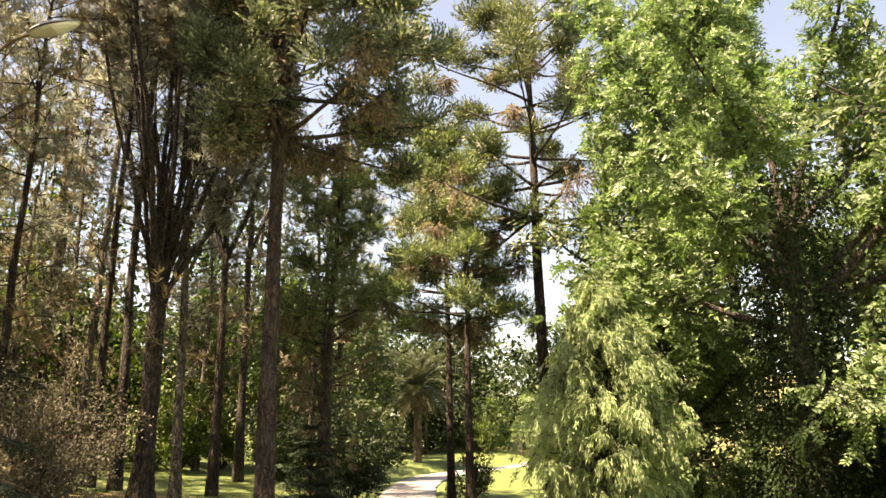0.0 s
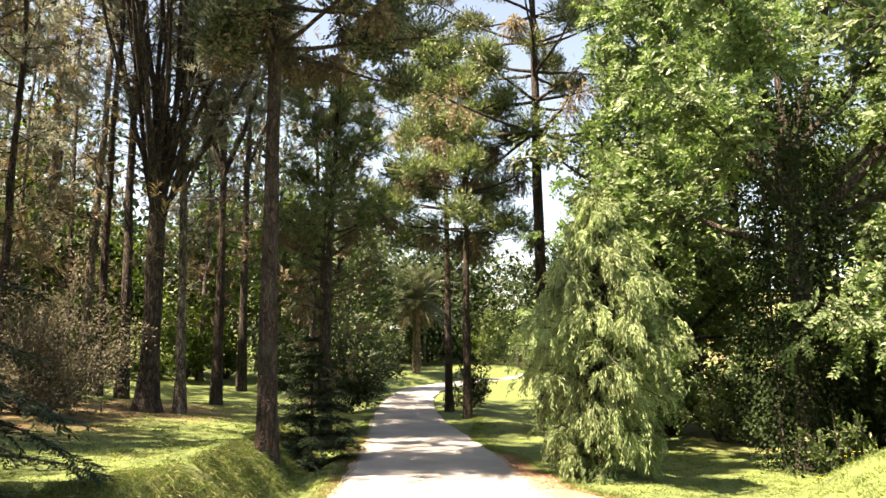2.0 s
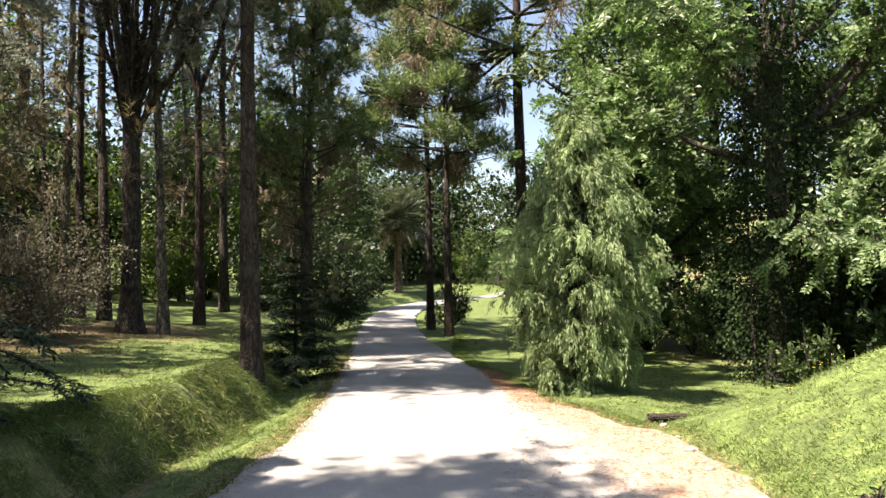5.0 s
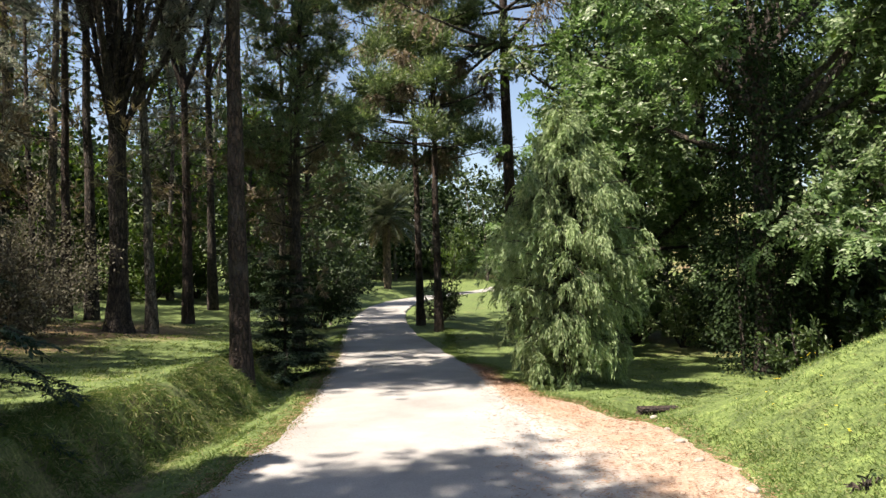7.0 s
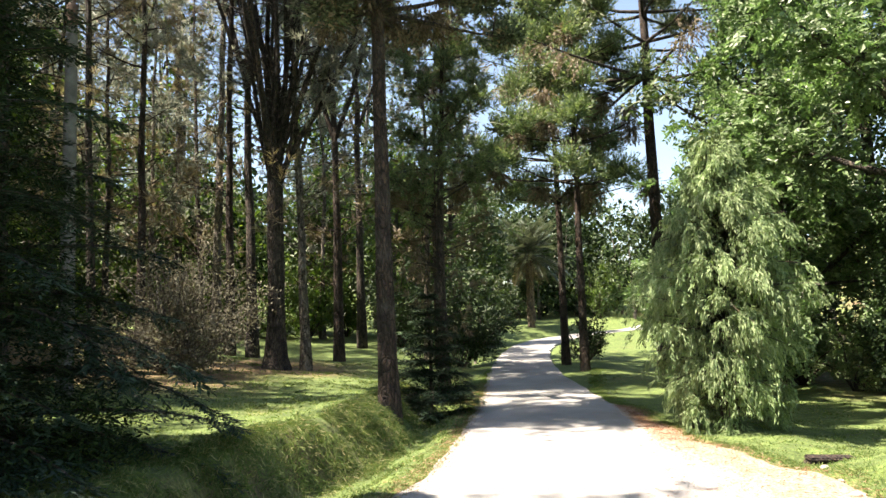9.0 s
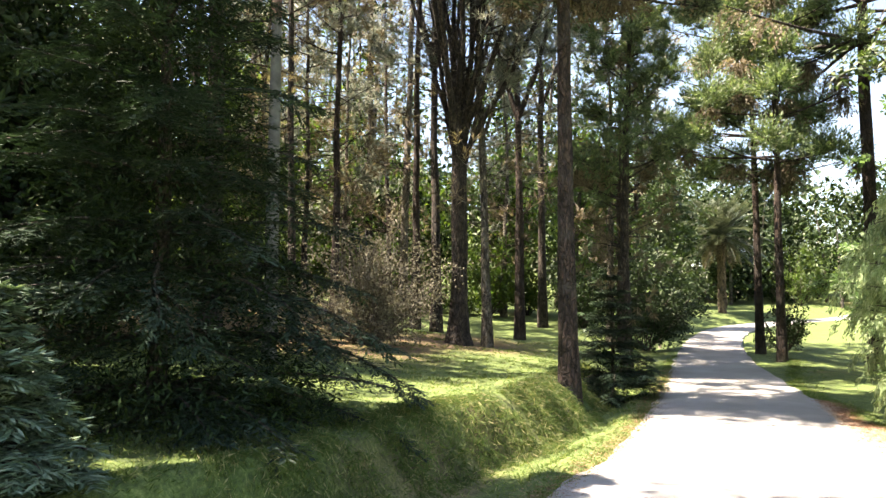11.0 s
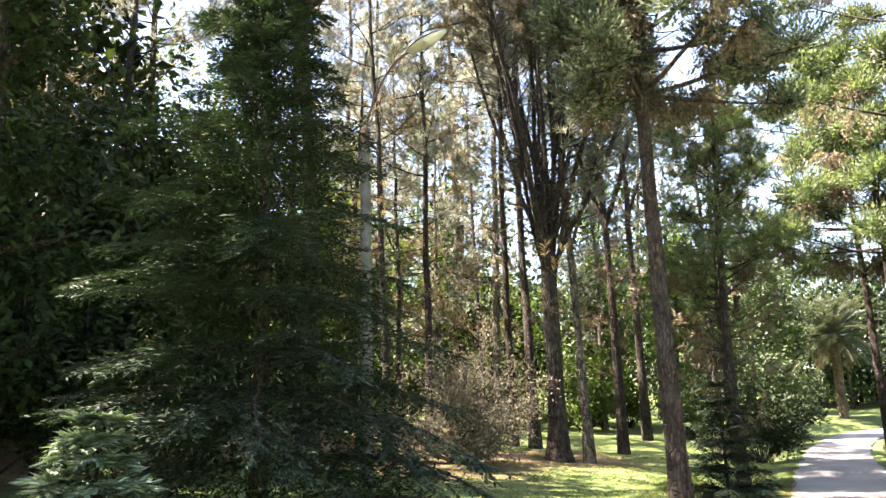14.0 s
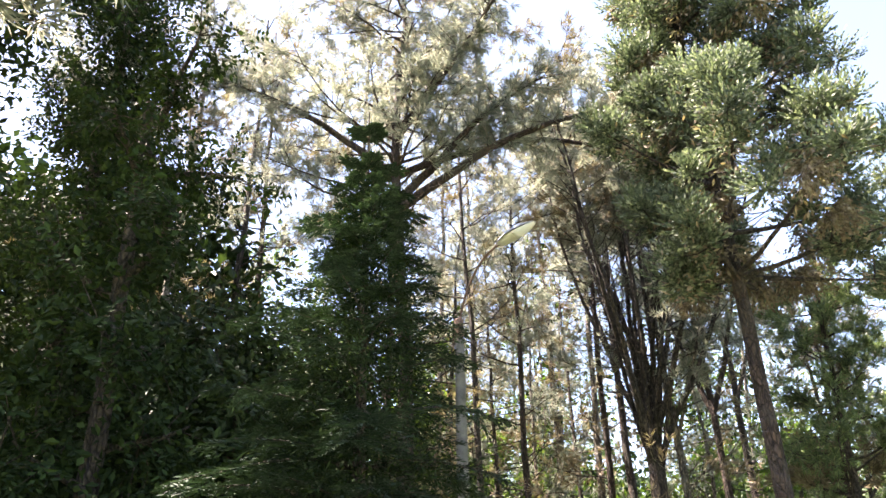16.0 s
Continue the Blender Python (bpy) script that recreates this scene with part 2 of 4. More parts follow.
def bend(start, way, length, n, rng, wander=0.12, lift=0.0):
    """A wandering path from start; lift bends it up (or down) as it goes."""
    pts, d, step = [np.asarray(start, float)], unit(way), length / n
    for i in range(n):
        d = unit(d + rng.standard_normal(3) * wander + np.array([0, 0, lift]))
        pts.append(pts[-1] + d * step)
    return np.array(pts)


def blades(soup, base, way, normal, length, width, fold=0.12):
    """One pointed leaf for each row."""
    base, way = np.asarray(base, float), unit(way)
    side = unit(np.cross(way, normal))
    up = np.cross(side, way)
    length, width = np.broadcast_to(length, len(base))[:, None], np.broadcast_to(width, len(base))[:, None]
    mid = base + way * length * 0.5 + up * length * fold
    v = np.stack([base, mid + side * width / 2, base + way * length, mid - side * width / 2], 1)
    soup.add(v.reshape(-1, 3), np.arange(len(base) * 4).reshape(-1, 4))


def along(path, t):
    """Points at the shares t of a path, and the ways there."""
    t = np.clip(np.asarray(t, float), 0, 0.9999) * (len(path) - 1)
    i = t.astype(int)
    d = path[i + 1] - path[i]
    return path[i] + d * (t - i)[:, None], unit(d)


def rand_dirs(rng, n):
    return unit(rng.standard_normal((n, 3)))


def polar(az, dist):
    return dist * math.sin(radians(az)), dist * math.cos(radians(az))


# ---- lie of the land ----
ROAD_Y = np.array([-60, -10, 6, 9, 11, 14, 18, 24, 30, 36, 42, 48, 54, 60, 68, 80])
ROAD_L = np.array([-2.0, -2.0, -2.0, -1.9, -2.0, -2.25, -2.6, -3.25, -3.75, -4.1, -4.2, -3.7, -2.0, 0.8, 6.0, 15.0])
ROAD_R = np.array([1.0, 1.0, 1.0, 0.85, 0.7, 0.55, 0.15, -0.95, -1.6, -1.95, -1.9, -1.2, 0.6, 3.4, 9.0, 19.0])


def ease(x, a, b):
    t = np.clip((x - a) / (b - a), 0, 1)
    return t * t * (3 - 2 * t)


def rise(y):
    """The road climbs gently from 18 m on."""
    return 0.03 * np.maximum(0, y - 18) * ease(y, 14, 24)


def hum(x, y, s, seed=0.0):
    """Smooth uneven ground, about one in height."""
    return (np.sin(x * s + seed) * np.cos(y * s * 0.83 + 1.3 * seed) + 0.6 * np.sin(x * s * 2.1 - y * s * 1.7 + seed * 2) + 0.3 * np.cos(x * s * 4.3 + y * s * 3.9 + seed)) / 1.9


def land(x, y):
    x, y = np.asarray(x, float), np.asarray(y, float)
    left, right = np.interp(y, ROAD_Y, ROAD_L), np.interp(y, ROAD_Y, ROAD_R)
    z = np.minimum(rise(y), 3.0)
    # left: verge, ditch, cut bank and the lawn that climbs away from it
    d = left - x + 0.2 * hum(x, y, 1.3, 2.0) * ease(left - x, 0.2, 0.7)
    cut = 1 - 0.55 * ease(y, 15, 26)
    foot = 0.8 + 0.35 * (1 - ease(y, 8.0, 9.6)) + 0.25 * ease(y, 12, 20)
    z += -0.15 * ease(d, 0.3, 0.7) * (1 - ease(d, foot + 0.1, foot + 0.5)) * cut
    z += 0.56 * ease(d, foot, foot + 0.5 + 0.45 * ease(y, 8.2, 10.5)) * cut
    far_left = np.maximum(0, -x - 4.5)
    z += np.minimum(0.085 * far_left + 0.3 * np.maximum(0, -x - 11) * (1 - ease(y, 14, 30)), 7.0) * ease(d, 1.0, 3.0)
    z += 0.011 * np.clip(y - 15, 0, 30) * ease(d, 1.5, 4)
    # right: level shoulder, then the grass mound beside the camera and the hollow behind it
    e = x - right
    edge = x - 2.45 + 0.12 * hum(x, y, 1.6, 5.0)
    mound = np.minimum(0.53 * np.maximum(0, edge), 1.9) * (1 - ease(y + 0.1 * x, 8.1, 10.5))
    z += mound - 0.24 * ease(e, 1.6, 3.4) * ease(y, 8.8, 11.5) * (1 - 0.6 * ease(y, 26, 40))
    z -= 0.34 * np.exp(-(((x - 2.62) / 0.36) ** 2 + ((y - 9.9) / 0.36) ** 2) ** 2)
    z += (0.035 * hum(x, y, 0.9, 1.0) + 0.02 * hum(x, y, 3.3, 5.0)) * ease(np.maximum(d, e), 0.4, 1.6)
    z += 0.5 * hum(x, y, 0.05, 3.0) * ease(np.hypot(x, y), 60, 140) + 0.15 * np.clip(np.hypot(x, y) - 62, 0, 90) * (0.35 + 0.65 * ease(np.abs(np.arctan2(x, y) + 0.02), 0.05, 0.2)) + 0.02 * np.clip(np.hypot(x, y) - 150, 0, 300)
    return z


def land_at(x, y):
    return float(land(np.array([x]), np.array([y]))[0])


def build_ground():
    ang = np.concatenate([np.radians(np.linspace(-80, 55, 230)), np.radians(np.linspace(55, 280, 60))[1:-1]])
    rad = np.concatenate([[0.0], np.geomspace(1.2, 60, 150), np.geomspace(62, 2500, 40)])
    r, a = np.meshgrid(rad, ang, indexing="ij")
    x, y = r * np.sin(a), r * np.cos(a)
    z = land(x, y)
    left, right = np.interp(y, ROAD_Y, ROAD_L), np.interp(y, ROAD_Y, ROAD_R)
    z -= (0.06 + 0.14 * ease(y, 16, 30)) * ease(np.minimum(x - left, right - x), 0.05, 0.3) * (y < 79)
    z -= 0.05 * ease(np.minimum(x - right + 0.5, SHOULDER(y) - x), 0.08, 0.3)
    n, m = r.shape
    i, j = np.meshgrid(np.arange(n - 1), np.arange(m), indexing="ij")
    k = (j + 1) % m
    s = Soup()
    s.add(np.stack([x, y, z], -1), np.stack([i * m + j, i * m + k, (i + 1) * m + k, (i + 1) * m + j], -1))
    ob = new("ground", s.mesh("ground", GROUND_M, True))
    me = ob.data
    att = me.attributes.new("litter", "FLOAT", "POINT")
    d = left - x
    litter = 0.17 * ease(d, 0.75, 1.0) * (1 - ease(d, 1.3, 1.7)) * (1 - ease(y, 14, 22)) + 0.3 * ease(-x, 4.5, 7.5) * (1 - ease(y, 19, 25)) * ease(y, 10.0, 13.0) + 0.45 * ease(-x, 8, 13) * (1 - ease(y, 10, 16)) + 0.2 * ease(x, 3.5, 7) * ease(y, 14, 20)
    att.data.foreach_set("value", litter.astype(np.float32).ravel())
    return tagged(ob, "sunlit park lawn with brown needle litter and banks", "ground", kind="structure")


def SHOULDER(y):
    return np.interp(y, [-60, 5.5, 8.9, 9.4, 11.2, 13.0, 15.5, 17.5], [2.45, 2.45, 2.5, 2.1, 1.4, 1.05, 0.75, 0.0]) + 0.12 * hum(y, y * 0.3, 1.9, 7.0) + 0.04 * hum(y, y, 7.0, 2.0)


def strip(name, ys, lo, hi, material, height, across=12, sink=0.0):
    """A thin slab laid on the land between two wavy edges."""
    s = Soup()
    t = np.linspace(0, 1, across)
    x = lo[:, None] + (hi - lo)[:, None] * t
    y = np.broadcast_to(ys[:, None], x.shape)
    z = land(x, y) + height - sink * ease(t, 0.86, 1.0)
    x = np.concatenate([x[:, :1] - 0.03, x, x[:, -1:] + 0.03], 1)
    y = np.concatenate([y[:, :1], y, y[:, -1:]], 1)
    z = np.concatenate([z[:, :1] - 0.09, z, z[:, -1:] - 0.09], 1)
    n, m = x.shape
    i, j = np.meshgrid(np.arange(n - 1), np.arange(m - 1), indexing="ij")
    s.add(np.stack([x, y, z], -1), np.stack([i * m + j, i * m + j + 1, (i + 1) * m + j + 1, (i + 1) * m + j], -1))
    ob = new(name, s.mesh(name, material))
    share = np.broadcast_to(np.concatenate([[0.0], t, [1.0]]), x.shape)
    ob.data.attributes.new("across", "FLOAT", "POINT").data.foreach_set("value", share.astype(np.float32).ravel())
    return ob


build_ground()
ys = np.concatenate([np.arange(-30, 20, 0.15), np.arange(20, 79, 0.4)])
wob = 0.06 * hum(ys, ys * 0.3, 2.3, 1.0) + 0.03 * hum(ys, ys, 9.0, 2.0)
wob2 = 0.08 * hum(ys, ys * 0.4, 2.0, 4.0) + 0.03 * hum(ys, ys, 8.0, 3.0)
tagged(strip("road", ys, np.interp(ys, ROAD_Y, ROAD_L) + wob, np.interp(ys, ROAD_Y, ROAD_R) + wob2, ROAD_M, 0.014), "worn pale asphalt park lane bleached by sun", "road", kind="structure")
ys = np.arange(-20, 17, 0.15)
tagged(strip("shoulder", ys, np.interp(ys, ROAD_Y, ROAD_R) - 0.3, SHOULDER(ys) + 0.05, SHOULDER_M, 0.006, 18, 0.05), "gravel shoulder covered with reddish dry needles", "road shoulder", kind="structure")

# ---- plants ----


def thing(name, x, y, label, category, group="", z=None):
    ob = new(name)
    ob.location = (x, y, land_at(x, y) if z is None else z)
    ob.empty_display_size = 0.3
    return tagged(ob, label, category, group)


def trunk_path(height, lean, rng, n=14, wander=0.036):
    t = np.linspace(0, 1, n)
    sway = np.cumsum(rng.standard_normal((n, 2)) * wander, 0) * height / n * 2
    p = np.stack([lean[0] * t * height + sway[:, 0] * t, lean[1] * t * height + sway[:, 1] * t, t * height - 0.25], -1)
    return p


def trunk_radii(r, n, tip=0.25, flare=0.5):
    t = np.linspace(0, 1, n)
    return r * (1 - (1 - tip) * t) + r * flare * np.exp(-t * n * 1.1)


def needles(soup, at, axis, rng, count=22, length=0.2, width=0.012, spread=(0.3, 1.3)):
    """A brush of needles at each point."""
    n = len(at)
    base, ax = np.repeat(at, count, 0), np.repeat(unit(axis), count, 0)
    perp = unit(np.cross(ax, rand_dirs(rng, n * count)))
    th = rng.uniform(*spread, n * count)[:, None]
    way = ax * np.cos(th) + perp * np.sin(th)
    base = base - ax * rng.uniform(0, 0.12, n * count)[:, None]
    blades(soup, base, way, rand_dirs(rng, n * count), length * rng.uniform(0.7, 1.2, n * count), width, 0.04)


def pine_tree(x, y, height, r, crown_from, seed, lean=(0, 0), reach=2.2, boughs=26, tufts=14, label="", bark=BARK_DARK, dry=0.25, green=NEEDLE_PINE, needle=(0.22, 0.014), dead=20, group="", count=20, name="pine_tree", arches=()):
    rng = np.random.default_rng(seed)
    tree = thing(name, x, y, label or "tall pine with dark furrowed trunk and tufted needles", "tree", group)
    path = trunk_path(height, lean, rng)
    s = Soup()
    tube(s, path, trunk_radii(r, len(path), 0.2), 10, 0.055, rng)
    part("trunk", s, bark, tree, smooth=True)
    wood, fresh, old = Soup(), Soup(), Soup()
    for h, way, length, lift, rad in arches:
        b = bend(along(path, [h])[0][0], way, length, 12, rng, 0.05, lift)
        s = Soup()
        tube(s, b, np.linspace(rad, 0.03, len(b)), 8)
        part("limb", s, bark, tree, "thick arching limb", True)
        ends, ways = [], []
        for _ in range(48):
            q, d = along(b, [rng.uniform(0.35, 1.0)])
            tw = bend(q[0], d[0] * 0.5 + rng.standard_normal(3) * 0.8, rng.uniform(0.3, 1.1), 4, rng, 0.2, 0.08)
            tube(wood, tw, np.linspace(0.013, 0.004, len(tw)), 3)
            ends += [tw[-1], tw[-2], tw[-3]]
            ways += [tw[-1] - tw[-2], tw[-2] - tw[-3], tw[-3] - tw[-4]]
        needles(fresh, np.array(ends), np.array(ways), rng, count, *needle)
    for i in range(boughs + dead):
        bare = i >= boughs
        h = rng.uniform(0.2, crown_from) if bare else crown_from + (1 - crown_from) * (i + rng.uniform(0, 1)) / boughs * 0.97
        p, _ = along(path, [h])
        a = rng.uniform(0, 2 * np.pi)
        share = (h - crown_from) / (1 - crown_from)
        ln = reach * (0.35 + 0.65 * rng.random()) * (1.1 - 0.5 * max(0, share)) * (0.7 if bare else 1)
        b = bend(p[0], (math.cos(a), math.sin(a), rng.uniform(-0.1, 0.5)), ln, 7, rng, 0.14, 0.04)
        rb = r * 0.2 * (0.4 if bare else 1 - 0.5 * max(0, share)) + 0.008
        s = Soup()
        tube(s, b, np.linspace(rb, 0.006, len(b)), 4)
        part("bough", s, bark, tree, "bare dead bough" if bare else "", True)
        ends, ways = [], []
        for _ in range(tufts if not bare else 3):
            q, d = along(b, [rng.uniform(0.35, 1.0)])
            tw = bend(q[0], d[0] + rng.standard_normal(3) * 0.8 + [0, 0, 0.2], rng.uniform(0.2, 0.95), 2, rng, 0.25, 0.1)
            if _ % 2:
                tube(wood, tw, np.linspace(0.009, 0.004, len(tw)), 3)
            ends += [tw[-1], tw[-2]]
            ways += [tw[-1] - tw[-2], tw[-1] - tw[-3]]
        if not bare or rng.random() < 0.45:
            needles(old if bare or rng.random() < dry else fresh, np.array(ends), np.array(ways), rng, count, *needle)
    part("twigwork", wood, BARK_DARK, tree, smooth=True, kind="stuff")
    part("crown", fresh, green, tree, kind="stuff")
    part("dry_foliage", old, NEEDLE_DRY, tree, "rusty brown dry needles", kind="stuff")
    return tree


def pompom(soup, at, rng, size, fingers, leaves, leaf, broad=0.3, hang=0.4):
    """A rounded clump of rope-like shoots thickly set with short stiff leaves; a negative hang lets the shoots droop."""
    d = unit(rng.standard_normal((fingers, 3)) + [0, 0, hang]) * [1, 1, 0.72]
    ln = size * rng.uniform(0.82, 1.08, fingers)
    t = np.linspace(0.2, 1, leaves)
    d, ln, t = np.repeat(d, leaves, 0), np.repeat(ln, leaves)[:, None], np.tile(t, fingers)[:, None]
    turn = np.array([0, 0, 0.3 if hang > 0 else -0.5])
    p = at + d * ln * t + turn * ln * t * t
    tang = unit(d + 2 * turn * t)
    n = len(p)
    rad = unit(np.cross(tang, rand_dirs(rng, n)))
    blades(soup, p, tang + rad * 0.5, rad + rng.standard_normal((n, 3)) * 0.3, leaf * rng.uniform(0.8, 1.2, n), leaf * broad, 0.05)


def ropes(soup, b, rng, number, length, leaves, leaf, broad=0.3):
    """Shoots that hang in a row from a long bough."""
    for u in rng.uniform(0.5, 1.0, number):
        q, d = along(b, [u])
        a = bend(q[0], d[0] * 0.6 + rng.standard_normal(3) * [0.5, 0.5, 0.2] + [0, 0, -0.3], length * rng.uniform(0.6, 1.1), 4, rng, 0.1, -0.3)
        p, w = along(a, np.linspace(0.05, 1, leaves))
        rad = unit(np.cross(w, rand_dirs(rng, leaves)))
        blades(soup, p, w + rad * 0.5, rad, leaf * rng.uniform(0.8, 1.2, leaves), leaf * broad, 0.05)


def araucaria_tree(x, y, height, r, crown_from, seed, lean=(0, 0), reach=2.6, whorls=9, each=5, label="", bark=BARK_BROWN, group="", size=0.5, fingers=36, leaves=12, leaf=0.1, broad=0.3, sides=3, dry=0.2, lop=0.0, lop_way=0.0, trailing=0, drop=0.0, taper=0.6, green=NEEDLE_ARAU, core=0):
    """A straight trunk with whorls of boughs that end in clumps; the lowest whorls may be long, bare and trailing."""
    rng = np.random.default_rng(seed)
    tree = thing("araucaria_tree", x, y, label, "tree", group)
    path = trunk_path(height, lean, rng, wander=0.012)
    s = Soup()
    tube(s, path, trunk_radii(r, len(path), 0.35, 0.35), 12, 0.03, rng)
    part("trunk", s, bark, tree, smooth=True)
    wood, fresh, old = Soup(), Soup(), Soup()
    for w in range(whorls):
        share = w / max(1, whorls - 1)
        off = rng.uniform(0, 6.3)
        for k in range(each):
            p, _ = along(path, [min(0.99, crown_from + (1 - crown_from) * (share * 0.97 + rng.uniform(-0.02, 0.02)))])
            a = off + k * 2 * np.pi / each + rng.uniform(-0.35, 0.35)
            ln = reach * rng.uniform(0.55, 1.1) * (1 - taper * share ** 1.5) * (1 + lop * math.cos(a - lop_way))
            trail = w < trailing
            b = bend(p[0], (math.cos(a), math.sin(a), rng.uniform(-0.1, 0.15) + drop * (1 - share) + 0.3 * share), ln, 8, rng, 0.05, 0.035 if trail else 0.03)
            s = Soup()
            tube(s, b, np.linspace(r * 0.26 * (1 - 0.4 * share) + 0.01, 0.012, len(b)), 6)
            part("bough", s, BARK_DARK, tree, smooth=True)
            if trail:
                ropes(old if rng.random() < dry else fresh, b, rng, int(7 * ln), size * 1.2, leaves + 4, leaf, broad)
                continue
            pompom(fresh, b[-1], rng, size * rng.uniform(0.75, 1.15), fingers, leaves, leaf, broad)
            if core:
                q, d = along(b, rng.uniform(0.5, 1.0, core))
                blades(old, q + rng.standard_normal((core, 3)) * size * 0.3, rand_dirs(rng, core), rand_dirs(rng, core), 0.16 * rng.uniform(0.7, 1.3, core), 0.05, 0.05)
            for _ in range(sides):
                if rng.random() < 0.22:
                    continue
                q, d = along(b, [rng.uniform(0.45, 0.95)])
                side = bend(q[0], d[0] * 0.7 + rng.standard_normal(3) * [0.9, 0.9, 0.3], rng.uniform(0.3, 0.75) * size * 1.8, 4, rng, 0.12, 0.1)
                tube(wood, side, np.linspace(0.018, 0.01, len(side)), 4)
                brown = rng.random() < dry * (1.4 - share)
                pompom(old if brown else fresh, side[-1], rng, size * rng.uniform(0.55, 0.95), int(fingers * 0.8), leaves, leaf, broad, -0.9 if brown else 0.4)
    part("twigwork", wood, BARK_DARK, tree, smooth=True, kind="stuff")
    part("crown", fresh, green, tree, kind="stuff")
    part("dry_foliage", old, NEEDLE_DRY, tree, "rust-brown dead fronds", kind="stuff")
    return tree


def spray(soup, at, way, rng, leaflets=9, length=0.3, leaf=0.095, width=0.045):
    """Feathered leaves: two rows of leaflets on each stalk."""
    n = len(at)
    ax = unit(way + np.array([0, 0, -0.25]))
    up = unit(np.array([0, 0, 0.75]) + ax * [0.8, 0.8, 0] + rng.standard_normal((n, 3)) * 0.45)
    side = unit(np.cross(ax, up))
    for i in range(leaflets):
        t, sg = (i // 2 + 1) / (leaflets / 2), 1 if i % 2 else -1
        base = at + ax * length * t * 0.9 + np.array([0, 0, -0.12]) * length * t * t
        d = side * sg * 0.9 + ax * 0.55 + rng.standard_normal((n, 3)) * 0.18 + [0, 0, -0.15]
        blades(soup, base, d, up + rng.standard_normal((n, 3)) * 0.3, leaf * rng.uniform(0.7, 1.2, n), width, 0.08)


def broad_tree(x, y, seed, limbs, label, bark=BARK_DARK, foliage=LEAF_BROAD, twigs=9, sprays=10, leaf=0.1, leaflets=9, name="broadleaf_tree", group="", trunk=None, spread=1.0, z=None, inner=0, leaf_from=0.25, inner_size=1.0):
    """limbs: start height, way, length and radius of each main limb."""
    rng = np.random.default_rng(seed)
    tree = thing(name, x, y, label, "tree", group, z)
    if trunk:
        s = Soup()
        path = trunk_path(trunk[0], trunk[2], rng, 10, 0.03)
        tube(s, path, trunk_radii(trunk[1], len(path), 0.55), 12, 0.04, rng)
        part("trunk", s, bark, tree, smooth=True)
    crown, twig = Soup(), Soup()
    for start, way, length, rad, lift in limbs:
        s = Soup()
        b = bend(start, way, length, 10, rng, 0.1, lift)
        tube(s, b, np.linspace(rad, 0.015, len(b)), 8)
        part("limb", s, bark, tree, smooth=True)
        at, ways = [], []
        for _ in range(int(twigs * length)):
            q, d = along(b, [rng.uniform(leaf_from, 1.0)])
            side = bend(q[0], d[0] * 0.5 + rng.standard_normal(3) * [1, 1, 0.6], rng.uniform(0.4, 1.3) * spread, 4, rng, 0.2, -0.02)
            tube(twig, side, np.linspace(0.014, 0.005, len(side)), 3)
            p, dd = along(side, rng.uniform(0.2, 1.0, sprays))
            at.append(p)
            ways.append(dd + rng.standard_normal(dd.shape) * 0.6)
        if inner:
            q, d = along(b, rng.uniform(leaf_from - 0.15, 0.85, inner))
            blades(crown, q + rng.standard_normal(q.shape) * 0.4 * spread, rand_dirs(rng, inner), np.array([0, 0, 1.0]) + rng.standard_normal(q.shape) * 0.8, leaf * inner_size * rng.uniform(0.8, 1.4, inner), leaf * inner_size * 0.65, 0.1)
        spray(crown, np.concatenate(at), unit(np.concatenate(ways)), rng, leaflets, 0.32 * leaf / 0.095, leaf, leaf * 0.46)
    part("twigwork", twig, bark, tree, kind="stuff")
    part("crown", crown, foliage, tree, kind="stuff")
    return tree


def shrub(x, y, seed, size, label, foliage, leaf=0.08, count=5000, stems=14, name="shrub", category="shrub", group="", bark=BARK_DARK, low=0.05, z=None):
    """A mound of leaves carried by branching stems; size is its half widths and height."""
    rng = np.random.default_rng(seed)
    bush = thing(name, x, y, label, category, group, z)
    wood, crown = Soup(), Soup()
    at, ways = [], []
    for i in range(stems):
        a, out = rng.uniform(0, 6.3), rng.uniform(0.1, 1.0) ** 0.6
        tip = np.array([math.cos(a) * out * size[0], math.sin(a) * out * size[1], size[2] * (low + (1 - low) * rng.uniform(0.35, 1.0) * math.sqrt(max(0.05, 1 - out * out * 0.8)))])
        b = bend((0, 0, -0.1), tip, np.linalg.norm(tip), 7, rng, 0.12, 0.0)
        tube(wood, b, np.linspace(0.03, 0.008, len(b)), 5)
        for _ in range(7):
            q, d = along(b, [rng.uniform(0.25, 1)])
            t = bend(q[0], d[0] + rng.standard_normal(3) * 0.9, rng.uniform(0.2, 0.5) * max(size[:2]), 4, rng, 0.2)
            if max(size) < 3.0:
                tube(wood, t, np.linspace(0.01, 0.004, len(t)), 3)
            k = max(4, count // (stems * 7))
            p, dd = along(t, rng.uniform(0.1, 1, k))
            at.append(p + rng.standard_normal(p.shape) * 0.05 * max(size[:2]))
            ways.append(dd + rng.standard_normal(dd.shape) * 0.9)
    at, ways = np.concatenate(at), np.concatenate(ways)
    keep = at[:, 2] > 0.02
    at, ways = at[keep], ways[keep]
    blades(crown, at, ways, np.array([0, 0, 1.0]) + rng.standard_normal(at.shape) * 0.7, leaf * rng.uniform(0.6, 1.3, len(at)), leaf * 0.5, 0.1)
    part("stemwork", wood, bark, bush, kind="stuff")
    part("foliage", crown, foliage, bush, kind="stuff")
    return bush



